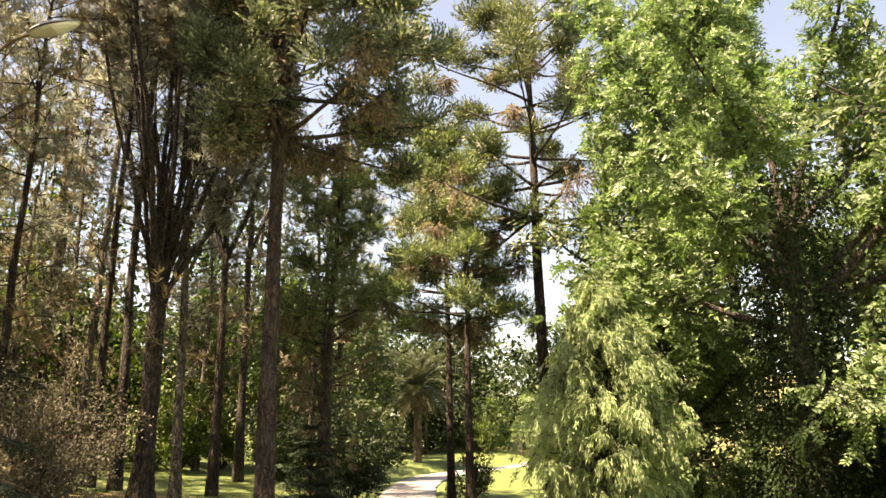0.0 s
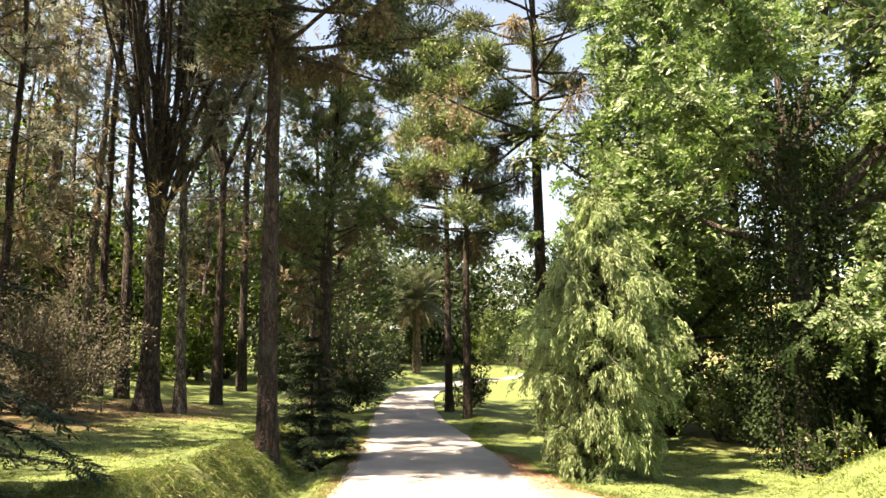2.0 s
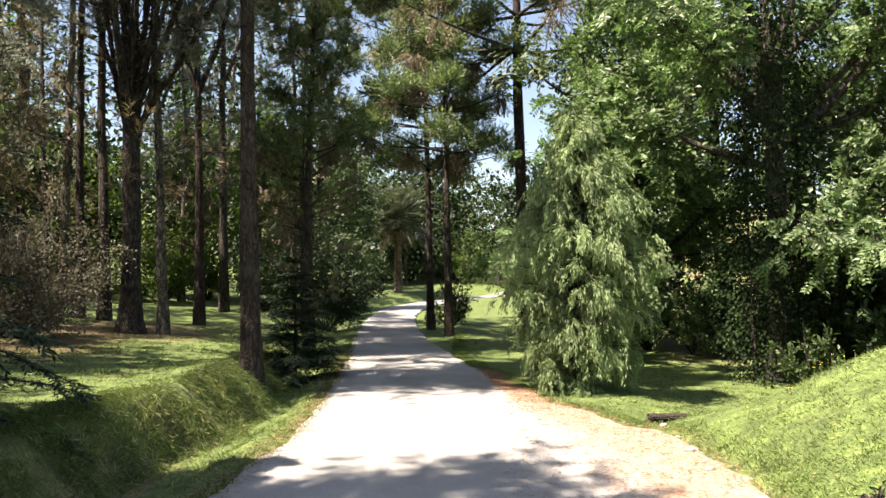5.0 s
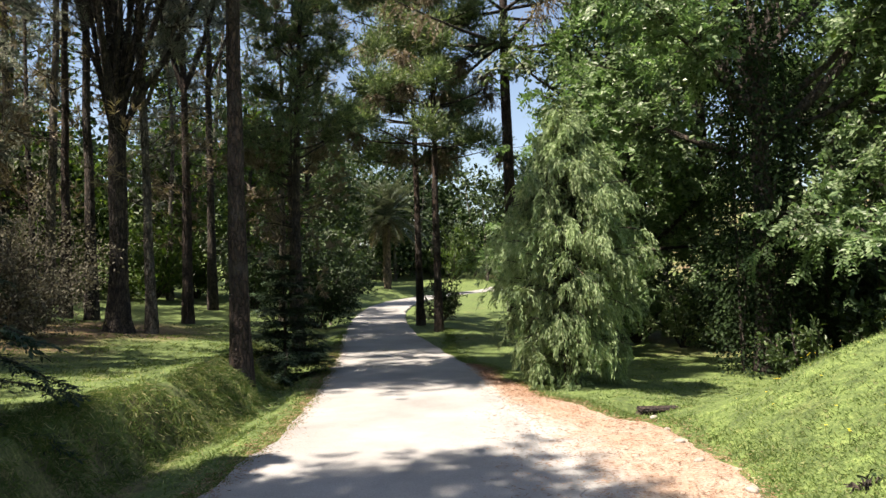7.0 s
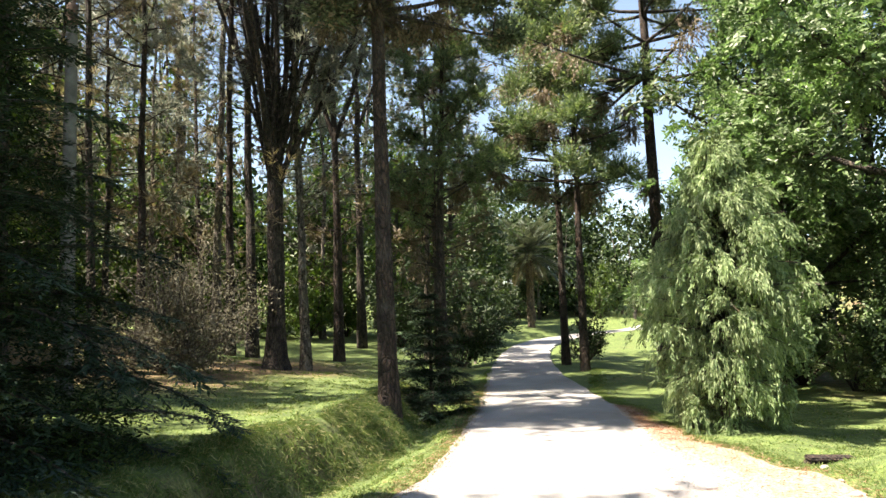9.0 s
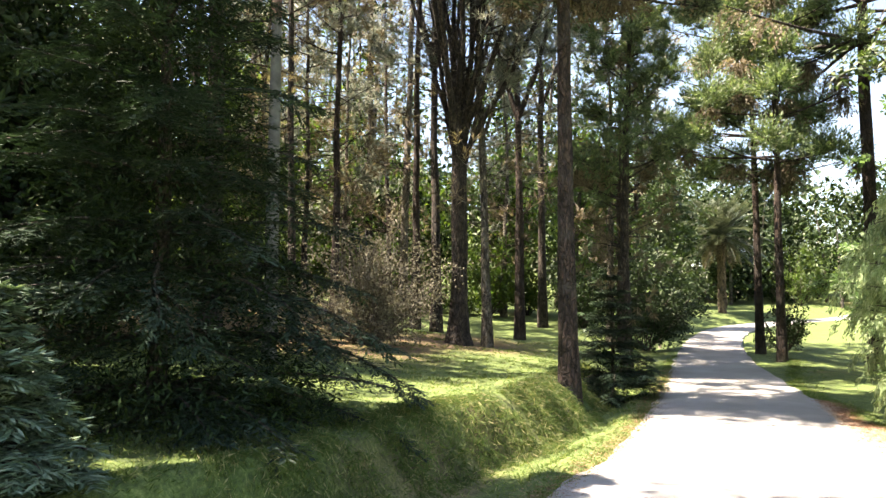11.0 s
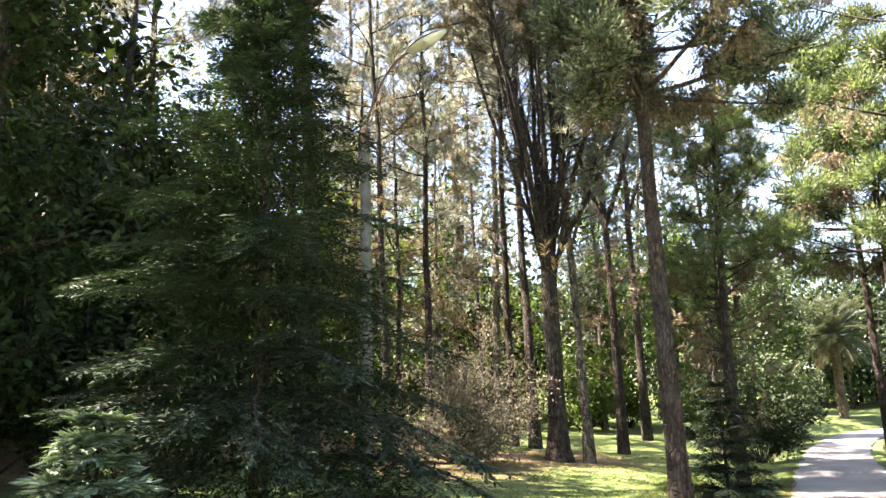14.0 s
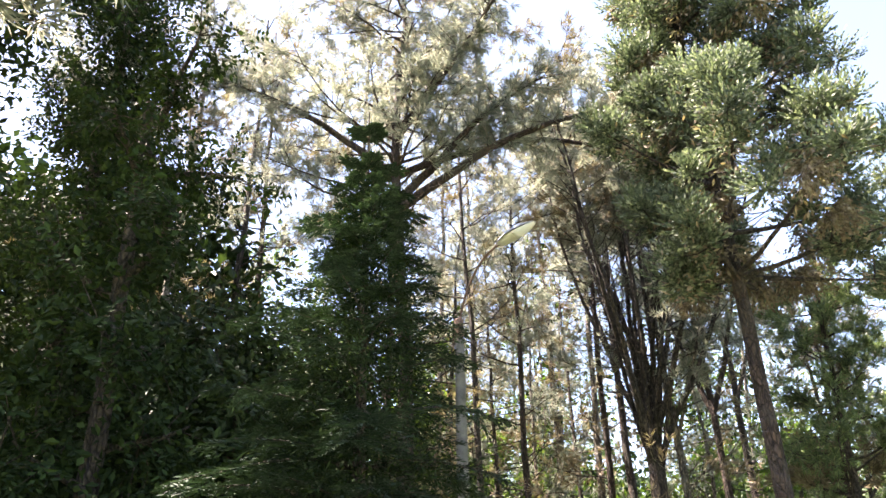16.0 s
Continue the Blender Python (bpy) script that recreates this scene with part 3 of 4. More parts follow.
def fir_tree(x, y, height, radius, seed, tiers=23, label="dark green young fir with layered feathery boughs to the ground", outer=NEEDLE_FIR, tip=NEEDLE_TIP, tip_from=0.88, inner_count=26000, rise_out=0.22):
    """A young fir with tiers of flat, drooping, feathery boughs down to the ground."""
    rng = np.random.default_rng(seed)
    tree = thing("fir_tree", x, y, label, "tree")
    path = trunk_path(height, (0.0, 0.0), rng, 14, 0.008)
    s = Soup()
    tube(s, path, np.linspace(0.014 * height, 0.008, len(path)), 8)
    part("trunk", s, BARK_DARK, tree, smooth=True)
    wood, crown, tips = Soup(), Soup(), Soup()
    for w in range(tiers):
        h = 0.02 + 0.96 * ((w + rng.uniform(0, 0.4)) / tiers) ** 1.05
        p, _ = along(path, [h])
        off = rng.uniform(0, 6.3)
        number = 10 if h < 0.4 else 7 if h < 0.75 else 5
        for k in range(number):
            a = off + k * 6.283 / number + rng.uniform(-0.35, 0.35)
            ln = radius * (1 - h) ** 1.02 * rng.uniform(0.68, 1.12) + 0.05
            b = bend(p[0], (math.cos(a), math.sin(a), rise_out + 0.45 * h), ln, 8, rng, 0.05, -0.085 + 0.04 * h)
            tube(wood, b, np.linspace(0.02 * (1 - h) + 0.006, 0.004, len(b)), 4)
            n = int(6 + 9 * ln)
            place = np.linspace(0.12, 1.0, n)
            q, d = along(b, place)
            flat = np.cross(d, [0, 0, 1.0])
            young = place > tip_from + rng.uniform(-0.08, 0.15)
            for sg in (-1, 1):
                tw_len = (0.12 + 0.34 * min(ln, 1.5) * (1 - np.linspace(0.05, 0.97, n)) ** 0.7) * rng.uniform(0.7, 1.2, n) * min(1.0, 0.35 + 1.6 * (1 - h))
                tw = unit(d * 0.75 + flat * sg * 0.85 + rng.standard_normal((n, 3)) * 0.2 + [0, 0, -0.12])
                for u in np.linspace(0.05, 1, 9):
                    at = q + tw * (tw_len * u)[:, None] + np.array([0, 0, -0.14]) * (tw_len * u * u)[:, None]
                    for s2 in (-1, 1):
                        lf = unit(tw * 0.7 + np.cross(tw, [0, 0, 1.0]) * s2 * 0.8 + rng.standard_normal((n, 3)) * 0.15)
                        up = np.array([0, 0, 1.0]) + rng.standard_normal((n, 3)) * 0.25
                        size = 0.085 * rng.uniform(0.7, 1.3, n)
                        fresh = young
                        if fresh.any():
                            blades(tips, at[fresh], lf[fresh], up[fresh], size[fresh], 0.022, 0.03)
                        if (~fresh).any():
                            blades(crown, at[~fresh], lf[~fresh], up[~fresh], size[~fresh], 0.022, 0.03)
    n = inner_count
    h, a, out = 0.8 * rng.random(n) ** 1.75, rng.uniform(0, 6.283, n), np.sqrt(rng.random(n))
    out = out * 0.64 * (radius * (1 - h) ** 1.2 + 0.04)
    # The fir's dark interior is coloured in with near-black blades.
    inner = Soup()
    blades(inner, np.stack([np.cos(a) * out, np.sin(a) * out, h * height * 0.97], -1), rand_dirs(rng, n) + np.stack([np.cos(a), np.sin(a), -0.2 + 0 * a], -1), np.array([0, 0, 1.0]) + rng.standard_normal((n, 3)) * 0.6, 0.085 * rng.uniform(0.6, 1.3, n), 0.022, 0.03)
    part("twigwork", wood, BARK_DARK, tree, kind="stuff")
    part("inner_shade_foliage", inner, LEAF_IVY_SHADE, tree, "inner needles coloured near-black for shade", kind="stuff")
    part("crown", crown, outer, tree, kind="stuff")
    part("young_growth", tips, tip, tree, "pale blue-green young shoots", kind="stuff")
    return tree


def weeping_cypress(x, y, height, radius, seed):
    """A pointed cone of short arching boughs from which curtains of thread-like shoots hang."""
    rng = np.random.default_rng(seed)
    tree = thing("weeping_cypress", x, y, "pale green weeping cypress with hanging thread-like foliage", "tree")
    s = Soup()
    path = trunk_path(height, (0, 0), rng, 12, 0.02)
    tube(s, path, np.linspace(0.11, 0.01, len(path)), 8)
    part("trunk", s, BARK_BROWN, tree, smooth=True)
    wood, crown, inner = Soup(), Soup(), Soup()
    for i in range(210):
        h = 0.1 + 0.89 * ((i + rng.random()) / 210) ** 0.9
        p, _ = along(path, [h])
        a = i * 2.4 + rng.uniform(-0.5, 0.5)
        full = np.interp(h, [0, 0.14, 0.34, 0.5, 0.7, 0.85, 1.0], [0.5, 0.72, 1.0, 0.96, 0.68, 0.38, 0.05])
        wide = radius * full * rng.uniform(0.62, 1.05)
        b = bend(p[0], (math.cos(a), math.sin(a), 0.55), wide * 1.1 + 0.06, 7, rng, 0.09, -0.1)
        tube(wood, b, np.linspace(0.016, 0.004, len(b)), 4)
        for _ in range(7):
            q, d = along(b, [rng.uniform(0.35, 1.0)])
            ln = rng.uniform(0.18, 0.52) * (0.45 + 0.55 * min(1, 2 * full))
            for _ in range(2):
                t = bend(q[0] + rng.standard_normal(3) * 0.03, d[0] * 0.5 + rng.standard_normal(3) * 0.35, ln, 5, rng, 0.08, -0.45)
                t[:, 2] = np.maximum(t[:, 2], 0.06)
                n = 34
                pp, dd = along(t, rng.uniform(0, 1, n))
                pp = pp + rng.standard_normal((n, 3)) * 0.022
                blades(crown, pp, dd + rng.standard_normal((n, 3)) * 0.3 + [0, 0, -0.3], rand_dirs(rng, n), 0.085 * rng.uniform(0.6, 1.4, n), 0.02, 0.03)
        # Darker leaves near the trunk: shade between the curtains, put in as colour.
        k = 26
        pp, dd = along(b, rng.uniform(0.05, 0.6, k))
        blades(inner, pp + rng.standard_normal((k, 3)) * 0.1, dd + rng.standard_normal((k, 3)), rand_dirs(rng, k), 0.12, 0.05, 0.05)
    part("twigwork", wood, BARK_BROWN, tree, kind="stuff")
    part("inner_shade_foliage", inner, NEEDLE_DEEP, tree, "inner shoots in darker green for shade", kind="stuff")
    part("crown", crown, NEEDLE_CYPRESS, tree, kind="stuff")
    return tree


def palm_tree(x, y, height, frond, seed):
    rng = np.random.default_rng(seed)
    tree = thing("palm_tree", x, y, "date palm with scaly trunk and arching olive fronds", "tree")
    s = Soup()
    path = trunk_path(height, (0, 0), rng, 24, 0.006)
    rad = 0.3 * (1 + 0.12 * np.sin(np.arange(24) * 2.4))
    rad[-4:] *= [1.15, 1.35, 1.5, 1.2]
    tube(s, path, rad, 12, 0.06, rng)
    part("trunk", s, BARK_PALM, tree, smooth=True)
    top = path[-1]
    for i in range(60):
        a, up = i * 2.4, 2.4 - 3.3 * (i / 60) ** 0.75
        dead = i > 51
        b = bend(top, (math.cos(a), math.sin(a), up), frond * (0.7 if dead else rng.uniform(0.85, 1.1)), 10, rng, 0.02, -0.075 - 0.05 * dead)
        f = Soup()
        tube(f, b, np.linspace(0.035, 0.008, len(b)), 4)
        n = 76
        t = np.repeat(np.linspace(0.12, 1.0, n // 2), 2)
        p, d = along(b, t)
        side = unit(np.cross(d, [0, 0, 1.0])) * np.where(np.arange(n) % 2, 1, -1)[:, None]
        blades(f, p, d * 0.55 + side * 0.8 + rng.standard_normal((n, 3)) * 0.08 + [0, 0, 0.12], np.array([0, 0, 1.0]) + side * 0.3, 0.62 * np.sin(np.clip(t, 0.1, 0.95) * np.pi) + 0.16, 0.095, 0.0)
        part("frond", f, NEEDLE_DRY if dead else LEAF_PALM, tree, "brown dead frond" if dead else "")
    return tree


def vase_pine(x, y, fork, r, seed, limbs, top):
    """A stout trunk that breaks into a sheaf of steep limbs."""
    rng = np.random.default_rng(seed)
    tree = thing("pine_tree", x, y, "stout dark pine whose trunk divides into a sheaf of steep limbs", "tree")
    s = Soup()
    path = trunk_path(fork, (0.012, 0), rng, 12, 0.02)
    tube(s, path, trunk_radii(r, 12, 0.85, 1.1), 14, 0.06, rng)
    part("trunk", s, BARK_DARK, tree, smooth=True)
    wood, fresh, old = Soup(), Soup(), Soup()
    for i in range(limbs):
        p, _ = along(path, [rng.uniform(0.7, 1.0)])
        a = i * 2.4 + rng.uniform(-0.3, 0.3)
        open_ = rng.uniform(0.08, 0.46)
        ln = (top - fork) * rng.uniform(0.7, 1.0)
        b = bend(p[0], (math.cos(a) * open_, math.sin(a) * open_, 1), ln, 12, rng, 0.07, 0.055)
        s = Soup()
        tube(s, b, np.linspace(r * rng.uniform(0.18, 0.42), 0.012, len(b)), 7)
        part("limb", s, BARK_DARK, tree, smooth=True)
        for j in range(20):
            q, d = along(b, [rng.uniform(0.12, 1.0)])
            h = q[0][2] / top
            tw = bend(q[0], d[0] * 0.6 + rng.standard_normal(3) * [0.8, 0.8, 0.3], rng.uniform(0.6, 1.6 + 1.2 * h), 6, rng, 0.12, 0.02)
            tube(wood, tw, np.linspace(0.02, 0.005, len(tw)), 4)
            if h > 0.6:
                ends, ways = [], []
                for _ in range(16):
                    e, dd = along(tw, [rng.uniform(0.25, 1)])
                    ends.append(e[0] + rng.standard_normal(3) * 0.14)
                    ways.append(dd[0] + rng.standard_normal(3) * 0.7)
                needles(old if rng.random() < 0.3 else fresh, np.array(ends), np.array(ways), rng, 20, 0.23, 0.024)
    part("twigwork", wood, BARK_DARK, tree, kind="stuff")
    part("crown", fresh, NEEDLE_PINE, tree, kind="stuff")
    part("dry_foliage", old, NEEDLE_DRY, tree, "rusty brown dry needles", kind="stuff")
    return tree


def far_woods(name, label, azs, dists, heights, trees, seed, foliage, leaf=0.6, per=460, slim=0.34, base=0.35):
    rng = np.random.default_rng(seed)
    ob = new(name)
    tagged(ob, label, "woods", kind="stuff")
    wood, crown, inner = Soup(), Soup(), Soup()
    for i in range(trees):
        az, dist, h = rng.uniform(*azs), rng.uniform(*dists), rng.uniform(*heights)
        x, y = polar(az, dist)
        z = land_at(x, y)
        tube(wood, bend((x, y, z - 0.3), (0, 0, 1), h * 0.9, 6, rng, 0.03), np.linspace(0.17, 0.03, 7), 6)
        n = per
        up = rng.uniform(base, 0.95, 22)
        wide = h * slim * 0.75 * np.sqrt(np.clip(1.05 - np.abs(up - base - 0.25) * 1.2, 0.1, 1))
        a, out = rng.uniform(0, 6.283, 22), np.sqrt(rng.random(22)) * wide
        blobs = np.stack([x + np.cos(a) * out, y + np.sin(a) * out, z + h * up], -1)
        at = blobs[rng.integers(0, 22, n)] + rng.standard_normal((n, 3)) * [h * slim * 0.2, h * slim * 0.2, h * 0.045]
        at[:, 2] = np.maximum(at[:, 2], z + 0.3)
        blades(crown, at, rand_dirs(rng, n), np.array([0, 0, 1.0]) + rng.standard_normal((n, 3)) * 0.6, leaf * rng.uniform(0.6, 1.4, n), leaf * 0.55, 0.1)
        # Near-black inner leaves colour in the canopy's shade and close sky gaps.
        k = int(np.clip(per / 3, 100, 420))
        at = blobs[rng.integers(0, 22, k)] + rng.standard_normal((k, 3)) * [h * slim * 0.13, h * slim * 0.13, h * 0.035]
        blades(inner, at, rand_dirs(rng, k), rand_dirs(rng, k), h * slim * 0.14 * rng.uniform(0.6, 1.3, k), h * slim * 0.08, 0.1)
    part("inner_shade_foliage", inner, LEAF_IVY_SHADE, ob, kind="stuff")
    part("trunkwork", wood, BARK_GREY, ob, kind="stuff")
    part("canopy", crown, foliage, ob, kind="stuff")
    return ob


# ---- the right side: mound, weeping cypress, leafy trees ----
weeping_cypress(*polar(9.0, 12.6), 4.75, 1.2, 11)
araucaria_tree(*polar(5.1, 26.0), 18.4, 0.23, 0.55, 21, (0.0, 0.0), 5.4, 8, 6, "slender tall araucaria with bare lower trunk beyond the cypress", dry=0.3, drop=-0.08, size=0.8, fingers=110, leaves=8, leaf=0.14, broad=0.34, taper=0.5, trailing=2, sides=2, lop=0.2, lop_way=3.14)
IVY_X, IVY_Y = polar(22.7, 16.5)
broad_tree(IVY_X, IVY_Y, 31, [
    ((-0.1, 0, 5.2), (-0.5, 0.1, 1.0), 9.0, 0.14, 0.0), ((0.1, 0, 4.6), (0.9, -0.3, 0.5), 6.5, 0.13, 0.1),
    ((0, 0, 5.6), (-0.3, 0.4, 1.1), 8.4, 0.13, 0.0), ((0, 0, 5.0), (0.9, -0.5, 0.9), 5.5, 0.09, 0.0),
    ((0, 0, 3.0), (0.1, -1.0, 0.25), 3.0, 0.06, -0.05), ((0, 0, 3.2), (0.7, -1.0, 0.3), 4.0, 0.05, -0.03), ((0, 0, 5.4), (-0.9, 0.2, 0.7), 5.4, 0.09, 0.02), ((0, 0, 4.2), (-1.0, 0.1, 0.4), 4.6, 0.08, 0.02),
    ((0, 0, 6.0), (0.5, 0.2, 1.3), 7.6, 0.1, 0.0), ((0, 0, 4.6), (1.0, -0.2, 0.35), 5.5, 0.07, 0.03), ((0, 0, 6.4), (0.1, 0.2, 1.2), 7.6, 0.1, 0.0), ((0, 0, 6.0), (0.75, 0.1, 1.0), 8.0, 0.1, 0.0), ((0, 0, 5.9), (-0.6, -0.4, 1.0), 5.2, 0.08, -0.01), ((0, 0, 5.0), (-0.75, -0.55, 0.75), 4.4, 0.07, -0.02)],
    "large leafy tree with ivy-clad trunk and bright feathered leaves", trunk=(6.6, 0.24, (-0.02, 0)), twigs=7, sprays=16, leaf=0.115, leaflets=12, inner=150, inner_size=1.3, leaf_from=0.36)


for k, (az, d, tall, wide, label) in enumerate([(12.6, 22.0, 9.6, 3.4, "full leafy tree behind the cypress with bright green leaves"), (14.6, 28.5, 19.5, 4.2, "tall leafy tree rising behind with bright green leaves"), (19.0, 25.0, 19.0, 4.2, "leafy tree at the edge of the hollow with bright feathered leaves")]):
    number = int(tall * 1.8)
    broad_tree(*polar(az, d), 36 + k, [((0, 0, 1.9 + (tall - 1.9) * i / number), (math.cos(i * 2.4 + 3.6), math.sin(i * 2.4 + 3.6), 0.25 + 1.2 * i / number), wide * (1.05 - 0.72 * i / number), 0.06, 0.0) for i in range(number)],
               label, trunk=(tall * 0.95, 0.18, (0, 0)), twigs=4, sprays=13, leaf=0.165, leaflets=11, inner=20, leaf_from=0.5, group="bright leafy trees", spread=1.15)


def ivy_coat(x, y, height, r, seed):
    """Ivy that wraps a trunk from the ground up."""
    rng = np.random.default_rng(seed)
    ob = thing("ivy", x, y, "dark glossy ivy wrapped round a tree trunk", "climber")
    stems, leaves = Soup(), Soup()
    for i in range(10):
        a = rng.uniform(0, 6.3)
        t = np.linspace(0, 1, 12)
        ang = a + np.cumsum(rng.standard_normal(12) * 0.2)
        tube(stems, np.stack([np.cos(ang) * r, np.sin(ang) * r, t * height], -1), np.full(12, 0.018), 4)
    n = int(height * 2200)
    a, h = rng.uniform(0, 6.3, n), rng.uniform(0, 1, n)
    rr = r * (1.0 + 1.1 * rng.random(n)) * (1 + 0.25 * np.sin(h * 9 + a * 2))
    out = np.stack([np.cos(a), np.sin(a), np.zeros(n)], -1)
    blades(leaves, out * rr[:, None] + np.array([0, 0, 1.0]) * (h * height)[:, None], out * 0.5 + rng.standard_normal((n, 3)) * 0.5 + [0, 0, -0.6], out + rng.standard_normal((n, 3)) * 0.4, 0.075 * rng.uniform(0.6, 1.3, n), 0.06, 0.08)
    part("stemwork", stems, BARK_DARK, ob, kind="stuff")
    part("foliage", leaves, LEAF_IVY_SHADE, ob, kind="stuff")
    return ob


ivy_coat(IVY_X, IVY_Y, 7.4, 0.52, 33)
shrub(*polar(17.0, 21.5), 41, (1.0, 0.9, 2.2), "small olive-grey shrub in the hollow", NEEDLE_CYPRESS, 0.09, 4500)
for k, (az, d, h) in enumerate([(8.4, 19.5, 4.6), (11.6, 20.3, 5.0), (14.0, 22.8, 4.6)]):
    shrub(*polar(az, d), 46 + k, (1.7, 1.5, h), "bright leafy undergrowth below the trees", LEAF_BROAD, 0.15, 6000, group="leafy undergrowth")
shrub(*polar(24.6, 14.5), 42, (0.6, 0.6, 1.5), "blue-green shrub at the foot of the trees", LEAF_WOOD, 0.11, 2200)
for k, (az, d, h) in enumerate([(27.5, 18, 3.2), (32, 15.5, 3.8), (36, 14, 4.2), (14.5, 31, 3.2), (19.5, 29, 3.4), (24, 27, 3.4), (29, 26, 4), (25.5, 18.5, 5.6), (28.5, 17.0, 5.4), (20.5, 21.5, 3.0)]):
    shrub(*polar(az, d), 50 + k, (1.5, 1.5, h), "dense dark evergreen shrub under the trees", LEAF_DARK, 0.17, 3500, group="evergreen shrubs")
for k, (az, d, h) in enumerate([(0.7, 68, 7.0), (3.2, 72, 8.0), (5.6, 62, 7.5), (7.6, 33, 4.5), (1.8, 78, 9.5), (4.4, 80, 10.0), (6.8, 44, 5.0)]):
    shrub(*polar(az, d), 60 + k, (2.4, 2.2, h), "light green sunlit shrub beyond the bend", LEAF_FAR, 0.17, 4500, group="sunlit shrubs")
for k, (az, d, h) in enumerate([(14, 24, 12), (27, 25, 13), (33, 21, 12), (38, 17, 11)]):
    x, y = polar(az, d)
    broad_tree(x, y, 70 + k, [((0, 0, 2.0 + 1.0 * i % 5), (math.cos(i * 2.4), math.sin(i * 2.4), 0.5 + 0.12 * i), h * 0.42, 0.1, 0.0) for i in range(10)], "leafy tree in the wood behind the hollow", foliage=LEAF_WOOD, twigs=4, sprays=7, leaf=0.22, leaflets=6, trunk=(6.0, 0.2, (0, 0)), spread=1.5, group="leafy trees")

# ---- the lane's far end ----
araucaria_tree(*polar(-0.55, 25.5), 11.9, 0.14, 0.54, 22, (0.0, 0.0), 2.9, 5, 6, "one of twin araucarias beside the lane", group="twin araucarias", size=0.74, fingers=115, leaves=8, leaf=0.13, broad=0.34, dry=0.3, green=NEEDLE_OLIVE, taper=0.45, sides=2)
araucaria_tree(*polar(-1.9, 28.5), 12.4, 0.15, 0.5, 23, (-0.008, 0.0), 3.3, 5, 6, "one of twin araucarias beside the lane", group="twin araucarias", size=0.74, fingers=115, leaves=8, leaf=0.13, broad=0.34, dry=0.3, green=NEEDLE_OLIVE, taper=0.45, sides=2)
palm_tree(*polar(-4.3, 57), 5.6, 3.6, 24)
shrub(*polar(-0.3, 30.0), 25, (1.2, 1.0, 1.9), "round dark shrub at the foot of the twin trunks", LEAF_DARK, 0.12, 2500)

for k, (az, d, h) in enumerate([(-10.2, 43, 9.5), (-8.2, 62, 9.0), (-5.3, 68, 5.0)]):
    broad_tree(*polar(az, d), 75 + k, [((0, 0, 1.4 + 0.6 * i), (math.cos(i * 2.4), math.sin(i * 2.4), 0.4 + 0.1 * i), h * 0.34, 0.08, 0.0) for i in range(12)], "dark leafy tree on the slope beside the palm", foliage=LEAF_WOOD, twigs=6, sprays=8, leaf=0.26, leaflets=6, trunk=(h * 0.8, 0.18, (0, 0)), spread=1.2, group="slope trees")

# ---- the left side: pine grove on the lawn above the bank ----
araucaria_tree(*polar(-15.0, 13.2), 14.2, 0.165, 0.52, 26, (-0.012, 0.0), 2.7, 8, 7, "tall araucaria on the edge of the bank", dry=0.16, size=0.6, fingers=92, leaves=12, leaf=0.085, broad=0.5, lop=0.5, sides=4, taper=0.6, green=NEEDLE_POMPOM, core=90)
vase_pine(*polar(-23.2, 20.0), 6.0, 0.23, 27, 24, 18.5)
FORKS = {4: [(0.5, (0.3, 0.1, 1.0), 5.5, 0.02, 0.07), (0.38, (0.5, -0.1, 0.8), 3.5, 0.06, 0.05)], 5: [(0.4, (0.5, 0.1, 1.0), 6.0, 0.02, 0.09), (0.4, (-0.45, -0.1, 1.0), 6.0, 0.02, 0.09)],
         6: [(0.4, (0.4, 0.1, 1.0), 6.0, 0.02, 0.09)], 3: [(0.45, (-0.35, 0.0, 1.0), 6.0, 0.02, 0.08)]}
for k, (az, d, h, r, cf) in enumerate([(-29.9, 33, 26, 0.17, 0.56), (-27.3, 29, 24, 0.16, 0.56), (-26.4, 25, 21, 0.14, 0.58), (-24.8, 24.5, 20, 0.16, 0.58),
                                       (-21.0, 19.8, 15, 0.12, 0.45), (-18.6, 24, 18, 0.14, 0.5), (-16.9, 30, 22, 0.16, 0.5), (-12.0, 27, 12, 0.13, 0.5), (-11.2, 26, 12, 0.13, 0.45),
                                       (-36, 36, 28, 0.18, 0.45), (-39, 28, 23, 0.15, 0.45), (-42.5, 20.5, 18.5, 0.15, 0.48), (-35.4, 18.5, 18, 0.1, 0.5), (-46, 24, 21, 0.16, 0.45), (-53, 23, 19, 0.15, 0.45), (-55, 21, 18, 0.15, 0.45), (-60, 18, 16.5, 0.15, 0.5), (-66, 17, 16.5, 0.15, 0.5), (-37, 34, 15, 0.14, 0.22), (-33, 44, 17, 0.15, 0.2), (-31.0, 42, 22, 0.13, 0.4), (-34.6, 25, 13.5, 0.1, 0.3), (-31.8, 28, 14.5, 0.1, 0.25), (-28.4, 31, 15, 0.12, 0.25), (-38.0, 23.5, 12.5, 0.12, 0.28), (-19.8, 34, 14, 0.12, 0.25), (-32.4, 20.5, 14.2, 0.12, 0.52)]):
    pine_tree(*polar(az, d), h, r, cf, 80 + k, reach=3.0 if d < 24 else 3.3, boughs=20 if r < 0.11 else 28 if h > 13 else 12, tufts=12, bark=(BARK_DARK, BARK_GREY, BARK_BROWN)[k % 3], group="grove pines", count=15 if d < 22 else 8, needle=(0.23, 0.021) if d < 22 else (0.3, 0.05), arches=FORKS.get(k, ()), dry=0.2)
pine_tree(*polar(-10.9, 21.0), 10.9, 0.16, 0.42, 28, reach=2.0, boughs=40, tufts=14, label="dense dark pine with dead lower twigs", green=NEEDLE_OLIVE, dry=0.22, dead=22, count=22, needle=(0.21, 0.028))
